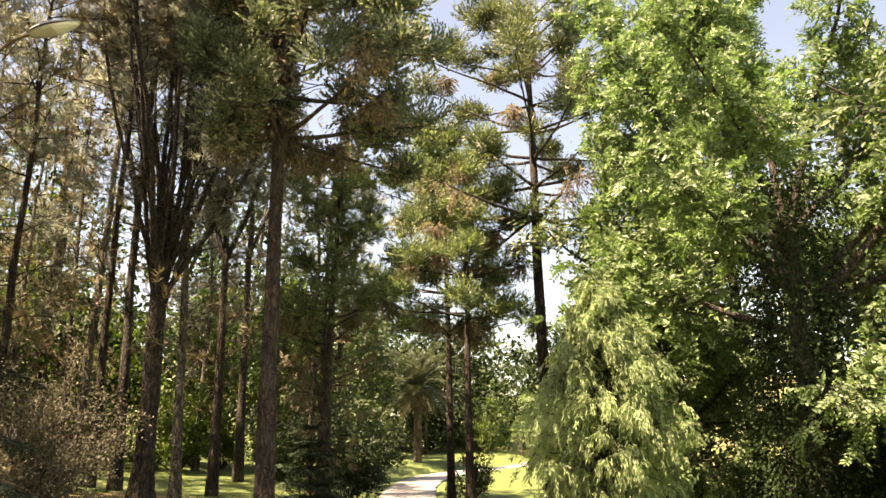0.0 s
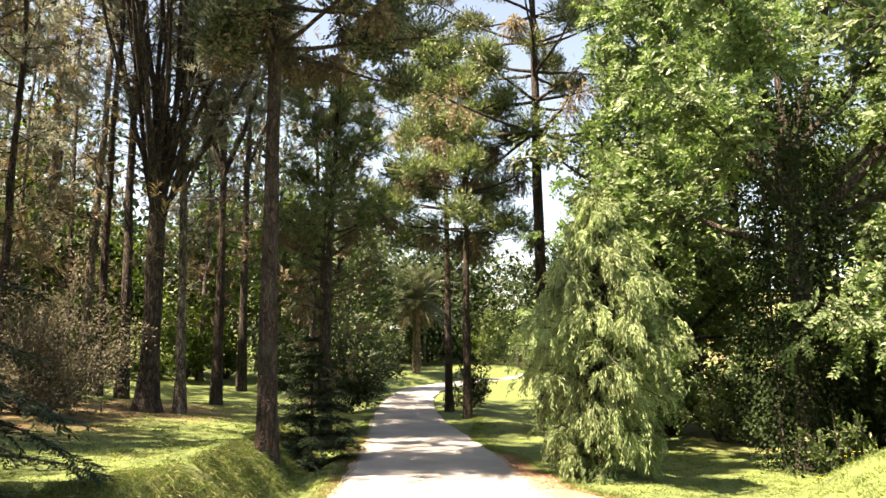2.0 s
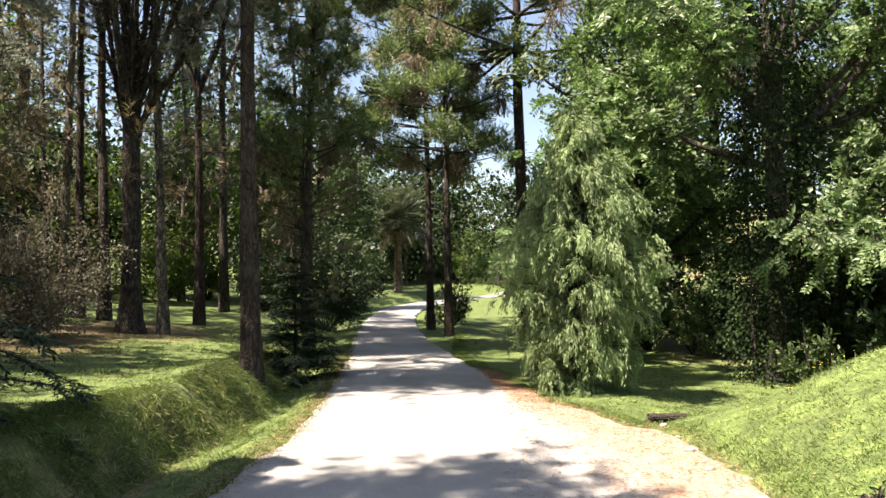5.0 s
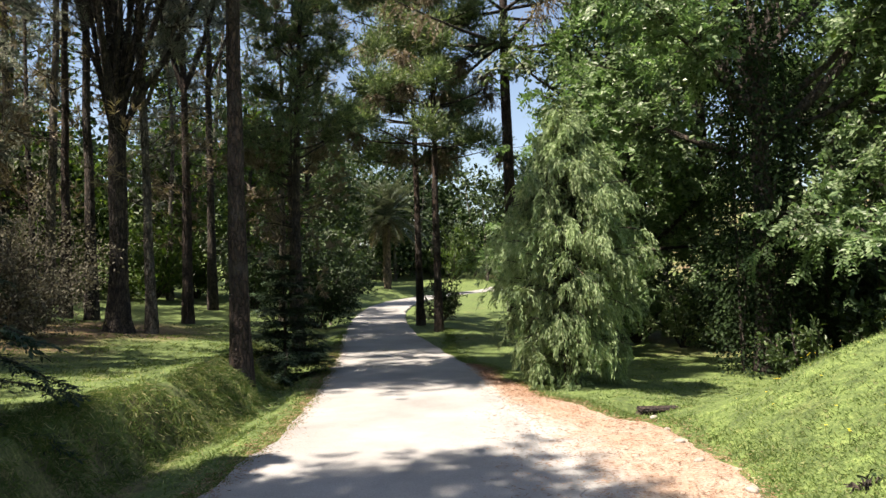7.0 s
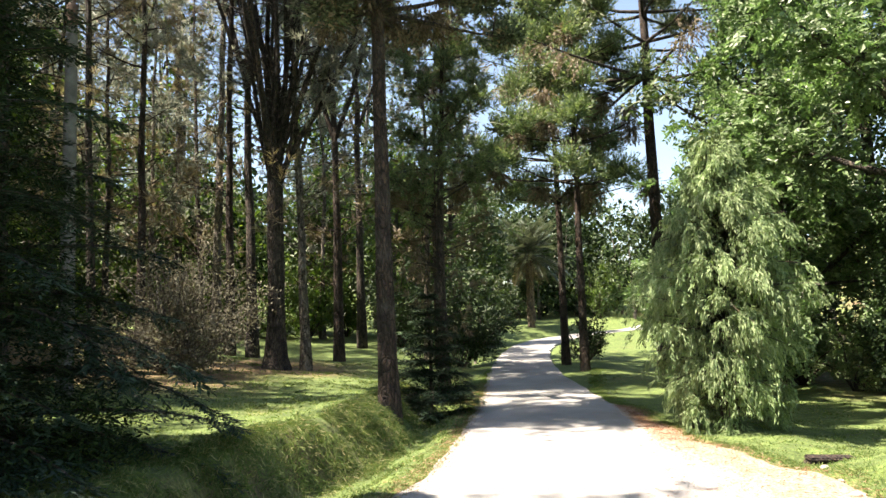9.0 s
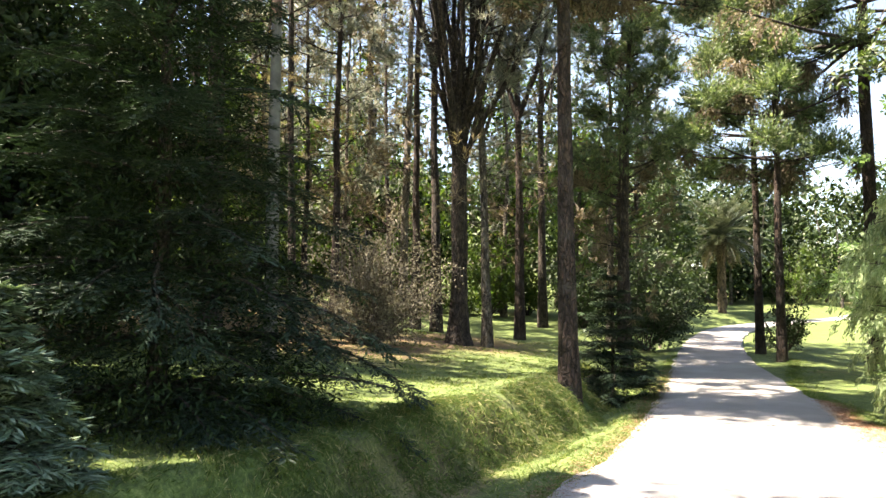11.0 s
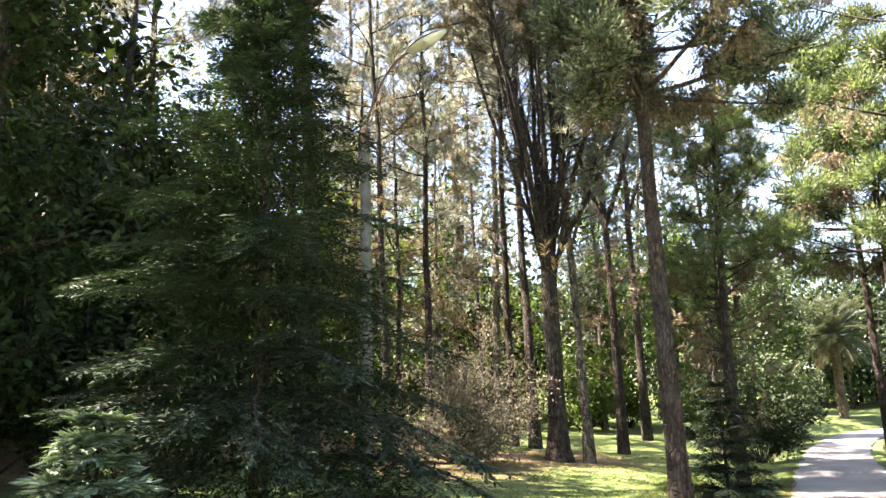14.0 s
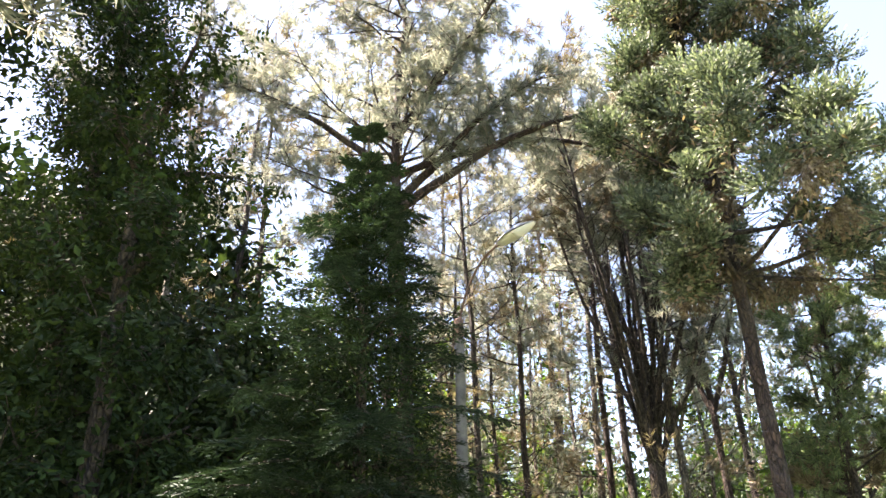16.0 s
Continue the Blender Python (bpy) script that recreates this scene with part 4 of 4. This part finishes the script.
pine_tree(*polar(-41.2, 14.0), 16.5, 0.19, 0.56, 29, (0.0, 0.0), 4.2, 54, 16, "large brown pine with arching limbs", BARK_BROWN, 0.1, count=22, needle=(0.22, 0.02),
                arches=[(0.55, (1.0, 0.4, 0.75), 5.6, -0.07, 0.11), (0.6, (0.8, 0.85, 0.7), 6.2, -0.06, 0.09), (0.56, (0.5, 0.4, 1.0), 4.2, -0.11, 0.11), (0.6, (-0.7, -0.6, 0.9), 5.0, -0.09, 0.1), (0.66, (0.7, 0.1, 0.6), 4.0, -0.05, 0.08)])
fir_tree(*polar(-11.9, 15.6), 2.9, 1.35, 43, 11, "young dark fir beside the ditch", NEEDLE_FIR, NEEDLE_TIP, 0.93, 3500)
shrub(*polar(-29.8, 17.0), 44, (2.0, 1.6, 3.2), "dry twiggy bush with faded brown leaves", LEAF_DRYBUSH, 0.075, 15000, 60, "dry_bush", "bush", bark=BARK_GREY)
fir_tree(*polar(-44.6, 7.6), 7.1, 2.6, 45, 18, tip=NEEDLE_FIR, inner_count=26000, rise_out=0.16)
fir_tree(*polar(-55.0, 5.2), 1.5, 0.78, 46, 12, "small spreading fir with pale blue-green feathery shoots", NEEDLE_FROST, NEEDLE_FROST, 0.3, 800, 0.1)
for k, (az, d, h) in enumerate([(-34, 33, 3.6), (-29, 36, 4.5), (-25, 34, 3.5), (-21, 33, 3.8), (-18, 36, 4.5), (-38, 30, 4), (-43, 26, 4)]):
    shrub(*polar(az, d), 110 + k, (2.2, 2.0, h), "green undergrowth at the back of the grove", LEAF_FAR, 0.2, 2600, group="undergrowth")
for k, (az, d, h) in enumerate([(-14, 31, 4.2), (-9.6, 29, 4.4), (-11, 40, 6), (-8.4, 38, 4.0)]):
    shrub(*polar(az, d), 117 + k, (2.2, 2.0, h), "dark evergreen undergrowth beside the lane", LEAF_DARK, 0.18, 3600, group="dark undergrowth")
# Near-black leaves put shade into the colour of these left trees.
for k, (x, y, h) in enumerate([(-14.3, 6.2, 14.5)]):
    broad_tree(x, y, 130 + k, [((0, 0, 0.8 + 0.75 * i), (math.cos(i * 2.4), math.sin(i * 2.4), 0.35 + 0.1 * i), 3.1 - 0.07 * i, 0.09, 0.0) for i in range(18)], "tree in near-black leaves standing in for shade", foliage=LEAF_IVY_SHADE, twigs=8, sprays=9, leaf=0.12, leaflets=7, trunk=(h * 0.8, 0.2, (0, 0)), spread=1.2, group="dark trees", inner=900, inner_size=1.1)
# Also placed so that its crown keeps sun off the fir.
broad_tree(-9.5, 4.9, 134, [((0, 0, 1.4 + 0.5 * i), (math.cos(i * 2.4), math.sin(i * 2.4), 0.3 + 0.04 * i), 1.0 + 0.06 * i, 0.07, 0.0) for i in range(14)], "slender tree in shade-dark leaves, placed to shade the fir", group="dark trees", foliage=LEAF_IVY_SHADE, twigs=9, sprays=8, leaf=0.12, leaflets=7, trunk=(8.6, 0.16, (0, 0)), spread=0.7, inner=200, inner_size=1.2)
# Unseen tree, added so its high crown shades the bank by the fir.
broad_tree(-10.0, -2.6, 135, [((0, 0, 9 + 0.28 * i), (math.cos(i * 2.4), math.sin(i * 2.4), 0.25 + 0.05 * i), 2.2, 0.09, 0.0) for i in range(16)], "unseen tall tree added to shade the bank by the fir", foliage=LEAF_DARK, twigs=6, sprays=8, leaf=0.16, leaflets=6, trunk=(12.6, 0.2, (0, 0)), spread=0.7, inner=160, inner_size=1.5)

# Thicket leaves take the near-black colour in place of shade.
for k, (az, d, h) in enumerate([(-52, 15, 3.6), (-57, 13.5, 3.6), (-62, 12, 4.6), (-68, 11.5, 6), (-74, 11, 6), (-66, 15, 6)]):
    shrub(*polar(az, d), 150 + k, (1.7, 1.7, h), "shaded evergreen thicket beneath the dark trees", LEAF_IVY_SHADE, 0.17, 4800, group="thicket")
for k, (az, d, h) in enumerate([(-54, 15.5, 6.6), (-60, 15.5, 7.4), (-49, 18.5, 6.6)]):
    broad_tree(*polar(az, d), 160 + k, [((0, 0, 0.6 + 0.45 * i), (math.cos(i * 2.4), math.sin(i * 2.4), 0.35 + 0.08 * i), 2.3, 0.07, 0.0) for i in range(10)], "bushy dark evergreen behind the fir", foliage=LEAF_DARK, twigs=5, sprays=6, leaf=0.22, leaflets=6, trunk=(h * 0.8, 0.15, (0, 0)), spread=1.0, group="bushy evergreens", inner=500, inner_size=0.8)
for k, (az, d, h) in enumerate([(-43, 24, 8.5), (-39.5, 29, 8.0), (-34.5, 34, 11), (-31.5, 40, 11), (-20, 37, 8.0), (-14.5, 36, 8.5)]):
    broad_tree(*polar(az, d), 170 + k, [((0, 0, 0.8 + 0.5 * i), (math.cos(i * 2.4), math.sin(i * 2.4), 0.4 + 0.09 * i), h * 0.32, 0.07, 0.0) for i in range(12)], "light green leafy tree at the back of the grove", foliage=LEAF_FAR, twigs=4, sprays=7, leaf=0.26, leaflets=7, trunk=(h * 0.75, 0.15, (0, 0)), spread=1.1, group="light leafy trees", bark=BARK_GREY)
# an unseen pine added on the grove's near side, to shade the lane
pine_tree(-7.6, -0.8, 13.0, 0.22, 0.52, 140, (0.1, 0.26), 2.8, 42, 15, "unseen tall pine leaning in to shade the lane", BARK_BROWN, 0.0, dead=0, count=14, needle=(0.36, 0.042))
# Added to keep the sun off the thicket and the left trees.
broad_tree(-14.4, 1.8, 136, [((0, 0, 6.5 + 0.55 * i), (math.cos(i * 2.4), math.sin(i * 2.4), 0.35 + 0.06 * i), 2.9, 0.09, 0.0) for i in range(14)], "tall tree added to shade the thicket", foliage=LEAF_IVY_SHADE, twigs=4, sprays=7, leaf=0.24, leaflets=6, trunk=(13.0, 0.24, (0, 0)), spread=1.0, inner=160)

# ---- street lamp ----


def street_lamp(x, y, height):
    rng = np.random.default_rng(5)
    lamp = thing("street_lamp", x, y, "weathered concrete street lamp with a curved steel arm", "street lamp")
    conc, cn, cb = blank("lamp_concrete", 0.9)
    cn.links.new(ramp(cn, noise_node(cn, 6.0), [(0.3, (0.07, 0.068, 0.064)), (0.7, (0.15, 0.147, 0.138))]), cb.inputs["Base Color"])
    rust, rn, rb = blank("lamp_rust", 0.8)
    rn.links.new(ramp(rn, noise_node(rn, 20.0), [(0.4, (0.07, 0.04, 0.028)), (0.7, (0.15, 0.09, 0.06))]), rb.inputs["Base Color"])
    shell, sn, sb = blank("lamp_shell", 0.45)
    sn.links.new(ramp(sn, noise_node(sn, 12.0), [(0.4, (0.28, 0.3, 0.34)), (0.7, (0.4, 0.42, 0.46))]), sb.inputs["Base Color"])
    glass, gn, gb = blank("lamp_glass", 0.3)
    gb.inputs["Base Color"].default_value = (0.68, 0.7, 0.7, 1)
    s = Soup()
    tube(s, [(0, 0, -0.3), (0, 0, height * 0.5), (0, 0, height - 0.7)], [0.13, 0.105, 0.08], 12)
    part("pole", s, conc, lamp, smooth=True)
    s = Soup()
    t = np.linspace(0, 1, 12)
    arm = np.stack([0.95 * t ** 1.5, 0.05 * t, height - 0.75 + 1.42 * np.sin(t * 1.45) / np.sin(1.45)], -1)
    tube(s, arm, np.full(12, 0.022), 8)
    part("arm", s, rust, lamp, "rusty steel arm", True)
    s = Soup()
    tube(s, [(0, 0, height - 0.95), (0, 0, height - 0.62), (0.005, 0, height - 0.55), (0.005, 0, height - 0.54)], [0.088, 0.086, 0.05, 0.01], 12)
    part("collar", s, rust, lamp, "rusty collar", True)
    cream, en, eb = blank("lamp_cream", 0.5)
    en.links.new(ramp(en, noise_node(en, 9.0), [(0.4, (0.44, 0.44, 0.41)), (0.7, (0.54, 0.54, 0.5))]), eb.inputs["Base Color"])
    way = unit(np.array([0.9, 0.05, 0.26]))
    side = unit(np.cross(way, [0, 0, 1.0]))
    up = np.cross(side, way)
    root = arm[-1] - way * 0.06

    def bowl(lo, hi, wide, deep, name, material, parent, label):
        u, a = np.meshgrid(np.linspace(lo, hi, 16), np.linspace(0, np.pi, 11), indexing="ij")
        plan = 0.02 + 0.98 * np.sin(np.clip(u, 0, 1) ** 0.8 * np.pi * 0.985) ** 0.62
        tip = np.sqrt(np.clip(1 - ((u - lo) / (hi - lo) * 2 - 1) ** 8, 0, 1))
        v = root + way * (u * 0.86)[..., None] + side * (np.cos(a) * wide * plan)[..., None] + up * (np.sin(a) * deep * plan * tip)[..., None]
        i, j = np.meshgrid(np.arange(15), np.arange(10), indexing="ij")
        s = Soup()
        s.add(v, np.stack([i * 11 + j, i * 11 + j + 1, (i + 1) * 11 + j + 1, (i + 1) * 11 + j], -1))
        return part(name, s, material, parent, label, True)

    head = bowl(0.0, 1.0, 0.19, 0.1, "head", shell, lamp, "grey metal lamp head")
    bowl(0.03, 0.52, 0.148, -0.055, "cover", cream, head, "cream painted cover")
    bowl(0.46, 0.97, 0.148, -0.085, "lens", glass, head, "clouded pale lens")
    return lamp


LX, LY = polar(-37.0, 13.0)
street_lamp(LX, LY, 6.7)

# ---- woods that close the view ----
far_woods("far_woods", "dark woods that close the distance", (-95, 65), (72, 92), (9, 14), 60, 206, LEAF_DARK, 1.2, 280, 0.45, 0.03)
far_woods("far_woods", "dark evergreen wood above the thicket", (-88, -60), (20, 30), (8.5, 12.5), 12, 207, LEAF_DARK, 0.4, 1500, 0.4, 0.03)
far_woods("far_woods", "dim wooded rise on the skyline", (-95, -9), (96, 118), (7, 10), 46, 208, LEAF_DARK, 1.6, 140, 0.55, 0.03)
far_woods("far_woods", "low leafy woods behind the grove", (-85, -8), (36, 60), (4.5, 8.5), 48, 201, LEAF_FAR, 0.26, 820, 0.4, 0.08)
far_woods("far_woods", "open grey-green canopy behind the grove", (-60, -9), (38, 62), (13, 22), 26, 209, LEAF_FAR, 0.26, 1000, 0.17, 0.3)
far_woods("far_woods", "tall grey conifers behind the grove", (-85, -33), (42, 70), (12, 19), 24, 205, NEEDLE_DEEP, 0.42, 760, 0.13, 0.3)
far_woods("far_woods", "distant mixed woods beyond the lane", (-14, 12), (62, 100), (8, 13), 34, 202, LEAF_WOOD, 0.3, 1000, 0.4, 0.08)
far_woods("far_woods", "dark evergreens behind the palm", (-9, 0), (68, 78), (7, 11), 9, 210, LEAF_DARK, 0.3, 900, 0.4, 0.06)
far_woods("far_woods", "distant mixed woods behind the hollow", (8, 60), (32, 60), (9, 15), 26, 203, LEAF_WOOD, 0.36, 620, 0.36, 0.1)
far_woods("far_woods", "woods around the other side of the lane", (60, 275), (30, 60), (9, 14), 40, 204, LEAF_FAR, 0.95, 130)

# ---- grass and litter ----


def grass(name, label, azs, near, far, number, seed, height=0.09):
    rng = np.random.default_rng(seed)
    az = np.radians(rng.uniform(*azs, number // 9))
    d = np.exp(rng.uniform(math.log(near), math.log(far), number // 9))
    tall = rng.uniform(0.6, 1.3, number // 9) + (rng.random(number // 9) < 0.04) * 0.8
    az, d, tall = np.repeat(az, 9), np.repeat(d, 9), np.repeat(tall, 9)
    number = len(d)
    x, y = d * np.sin(az) + rng.normal(0, 0.04, number), d * np.cos(az) + rng.normal(0, 0.04, number)
    left, right = np.interp(y, ROAD_Y, ROAD_L), np.interp(y, ROAD_Y, ROAD_R)
    edge = 0.06 * hum(x, y, 5.0, 2.0)
    keep = (x < left - 0.1 + edge) | (x > np.maximum(right + 0.1, SHOULDER(y) - 0.02) + edge * 2.2)
    patchy = hum(x, y, 0.8, 9.0) + 0.5 * hum(x, y, 3.1, 4.0)
    keep &= np.hypot(x - 2.62, y - 9.85) > 0.42
    keep &= patchy + rng.uniform(-0.6, 0.9, number) > -0.25 + 0.55 * ease(-x, 5, 10) * ease(y, 10, 13) * (1 - ease(y, 19, 25))
    x, y, d, tall = x[keep], y[keep], d[keep], tall[keep]
    n = len(x)
    base = np.stack([x, y, land(x, y) - 0.01], -1)
    s = Soup()
    way = np.array([0, 0, 1.0]) + rng.standard_normal((n, 3)) * [1.7, 1.7, 0.1]
    ln = height * tall * rng.uniform(0.6, 1.4, n) * (1 + 0.5 * hum(x, y, 1.7, 3.0))
    blades(s, base, way, rand_dirs(rng, n) * [1, 1, 0.1], ln, 0.004 + 0.0007 * d, 0.05)
    ob = new(name, s.mesh(name, GRASS_BLADE))
    return tagged(ob, label, "grass", kind="stuff")


grass("grass", "uneven green lawn grass on bank and verge", (-72, 2), 4.5, 24, 135000, 301, 0.058)
grass("grass", "long sunlit grass on the mound", (8, 38), 3.8, 20, 125000, 302, 0.038)


def bank_fringe(number, seed):
    """Long grass that hangs over the cut face of the bank."""
    rng = np.random.default_rng(seed)
    y = rng.uniform(4.2, 17, number // 7)
    d = rng.uniform(0.8, 1.7, number // 7) + 0.35 * (1 - ease(y, 8.0, 9.6)) + 0.25 * ease(y, 12, 20)
    y, d = np.repeat(y, 7) + rng.normal(0, 0.03, number // 7 * 7), np.repeat(d, 7) + rng.normal(0, 0.03, number // 7 * 7)
    x = np.interp(y, ROAD_Y, ROAD_L) - d
    keep = hum(x, y, 2.2, 6.0) > -0.5
    x, y = x[keep], y[keep]
    n = len(x)
    base = np.stack([x, y, land(x, y) - 0.01], -1)
    out = np.array([0.6, -0.1, 0.0]) + rng.standard_normal((n, 3)) * 0.6
    ln = rng.uniform(0.05, 0.17, n)
    s = Soup()
    first = unit(out + np.array([0, 0, 0.9]))
    blades(s, base, first, rand_dirs(rng, n) * [1, 1, 0.2], ln * 0.6, 0.011, 0.05)
    blades(s, base + first * (ln * 0.5)[:, None], out + np.array([0, 0, -0.9]), rand_dirs(rng, n) * [1, 1, 0.2], ln * 0.8, 0.009, 0.08)
    return tagged(new("bank_grass", s.mesh("bank_grass", GRASS_STRAW)), "long drooping grass over the cut bank", "grass", kind="stuff")


bank_fringe(26000, 305)


def verge_fringe(number, seed):
    """Short grass that straggles over the edges of lane and shoulder."""
    rng = np.random.default_rng(seed)
    y = rng.uniform(3.5, 26, number // 8)
    outer = rng.random(len(y)) < 0.6
    right = np.maximum(SHOULDER(y), np.interp(y, ROAD_Y, ROAD_R) + 0.05)
    x = np.where(outer, right + np.abs(rng.normal(0, 0.16, len(y))) - 0.15 * rng.random(len(y)) ** 2, np.interp(y, ROAD_Y, ROAD_L) - np.abs(rng.normal(0, 0.13, len(y))) + 0.06)
    x, y = np.repeat(x, 8) + rng.normal(0, 0.035, len(x) * 8), np.repeat(y, 8) + rng.normal(0, 0.035, len(y) * 8)
    n = len(x)
    s = Soup()
    blades(s, np.stack([x, y, land(x, y) - 0.005], -1), np.array([0, 0, 0.8]) + rng.standard_normal((n, 3)) * [1, 1, 0.1], rand_dirs(rng, n) * [1, 1, 0.1], rng.uniform(0.02, 0.065, n), 0.009, 0.05)
    return tagged(new("verge_grass", s.mesh("verge_grass", GRASS_BLADE)), "short straggling grass along the lane edges", "grass", kind="stuff")


verge_fringe(30000, 306)
rng = np.random.default_rng(303)
s = Soup()
n = 15000
y = rng.uniform(3.5, 16, n)
road_edge = np.interp(y, ROAD_Y, ROAD_R)
x = road_edge + 0.08 + rng.uniform(0, 1.0, n) ** 0.8 * (SHOULDER(y) - road_edge - 0.1) + rng.normal(0, 0.07, n)
x3, y3 = rng.normal(0.75, 0.22, 1600), rng.uniform(3.5, 13, 1600)
x, y, n = np.concatenate([x, x3]), np.concatenate([y, y3]), n + 1600
y2 = rng.uniform(4, 22, 6000)
x2 = np.interp(y2, ROAD_Y, ROAD_L) - 0.04 + rng.normal(0, 0.13, 6000)
x, y, n = np.concatenate([x, x2]), np.concatenate([y, y2]), n + 6000
base = np.stack([x, y, land(x, y) + 0.022], -1)
flat = rng.standard_normal((n, 3)) * [1, 1, 0.06]
blades(s, base, flat, np.array([0, 0, 1.0]) + rng.standard_normal((n, 3)) * 0.2, rng.uniform(0.02, 0.07, n), rng.uniform(0.004, 0.012, n), 0.04)
tagged(new("leaf_litter", s.mesh("leaf_litter", LITTER)), "reddish fallen needles and leaves on the shoulder", "leaf litter", kind="stuff")


def flowers(number, seed, tint="yellow", petal=None):
    """Small heads on thin stalks, scattered over the mound."""
    rng = np.random.default_rng(seed)
    for i in range(number):
        y = rng.uniform(4.5, 8.6)
        x = rng.uniform(2.9, 6.5)
        plant = thing("flower", x, y, "small " + tint + " wildflower on a thin stalk in grass", "flower", tint + " wildflowers")
        h = rng.uniform(0.08, 0.15)
        s = Soup()
        tube(s, bend((0, 0, -0.02), (0, 0, 1), h + 0.02, 3, rng, 0.1), np.full(4, 0.0025), 4)
        part("stalk", s, GRASS_BLADE, plant)
        s = Soup()
        a = np.linspace(0, 6.283, 9)[:-1]
        out = np.stack([np.cos(a), np.sin(a), np.full(8, 0.35)], -1)
        blades(s, np.tile([[0, 0, h]], (8, 1)), out, np.tile([[0, 0, 1.0]], (8, 1)), 0.015, 0.01, 0.015)
        part("bloom", s, PETAL if petal is None else petal, plant, "yellow petals" if petal is None else "white petals")


flowers(60, 310)
WHITE, wnt, wb = blank("white_petal", 0.6)
wb.inputs["Base Color"].default_value = (0.8, 0.8, 0.76, 1)
flowers(9, 311, "white", WHITE)

# ---- small things along the verge ----
STONE, stn, stb = blank("pale_stone", 0.9)
stn.links.new(ramp(stn, noise_node(stn, 14.0, 6.0), [(0.3, (0.2, 0.175, 0.15)), (0.7, (0.42, 0.38, 0.33))]), stb.inputs["Base Color"])
stn.links.new(bump(stn, noise_node(stn, 40.0, 5.0), 0.6, 0.01), stb.inputs["Normal"])


def stone(x, y, size, seed, name="stone", label="small pale stone lying on the needle litter", category="stone", group="verge stones"):
    rng = np.random.default_rng(seed)
    s = Soup()
    t = np.linspace(0.02, np.pi - 0.02, 7)
    path = np.stack([np.zeros(7), np.zeros(7), -np.cos(t) * size[2]], -1)
    tube(s, path, np.sin(t), 9, 0.12, rng)
    s.v[0][:, 0] *= size[0]
    s.v[0][:, 1] *= size[1]
    ob = new(name, s.mesh(name, STONE, True))
    ob.location = (x, y, land_at(x, y) + size[2] * 0.35)
    ob.rotation_euler = (0, 0, rng.uniform(0, 3))
    return tagged(ob, label, category, group)


for k, (x, y, sc) in enumerate([(2.24, 7.59, 0.07), (2.19, 6.84, 0.065), (2.26, 5.86, 0.06), (2.36, 8.4, 0.05), (1.7, 7.1, 0.035), (2.4, 9.1, 0.06)]):
    stone(x, y, (sc, sc * 0.7, sc * 0.45), 400 + k)


def culvert(x, y):
    """A flat slab on two cheek stones across the ditch, dark beneath."""
    ob = thing("culvert", x, y, z=land_at(x, y + 0.7) - 0.14, label="small stone culvert mouth sunk in the grass", category="culvert")
    for name, at, half in (("slab", (0, 0.1, 0.1), (0.27, 0.14, 0.028)), ("cheek_stone", (-0.23, 0.1, -0.06), (0.06, 0.12, 0.13)), ("cheek_stone", (0.23, 0.12, -0.06), (0.07, 0.12, 0.13)), ("back_stone", (0, 0.28, -0.06), (0.26, 0.05, 0.13))):
        bm = bmesh.new()
        bmesh.ops.create_cube(bm, size=2.0, matrix=Matrix.Translation(at) @ Matrix.Diagonal((*half, 1)))
        bmesh.ops.bevel(bm, geom=bm.edges, offset=0.02, segments=2, affect="EDGES")
        rng = np.random.default_rng(5)
        for v in bm.verts:
            v.co += Vector(rng.standard_normal(3) * 0.006)
        me = bpy.data.meshes.new(name)
        bm.to_mesh(me)
        bm.free()
        me.materials.append(BARK_BROWN)
        p = new(name, me)
        p.parent = ob


culvert(2.74, 10.0)
shrub(2.85, 5.25, 421, (0.16, 0.14, 0.17), "small dark leafy weed in the mound grass", LEAF_DARK, 0.05, 260, 8, "weed", "weed")


def stub_post(x, y):
    s = Soup()
    tube(s, [(0, 0, -0.2), (0, 0, 0.5), (0, 0, 0.56), (0, 0, 0.58)], [0.06, 0.058, 0.045, 0.005], 10)
    ob = new("stub_post", s.mesh("stub_post", STONE, True))
    ob.location = (x, y, land_at(x, y))
    return tagged(ob, "short pale concrete stub post beside the lane", "post")


stub_post(*polar(-8.56, 30.5))
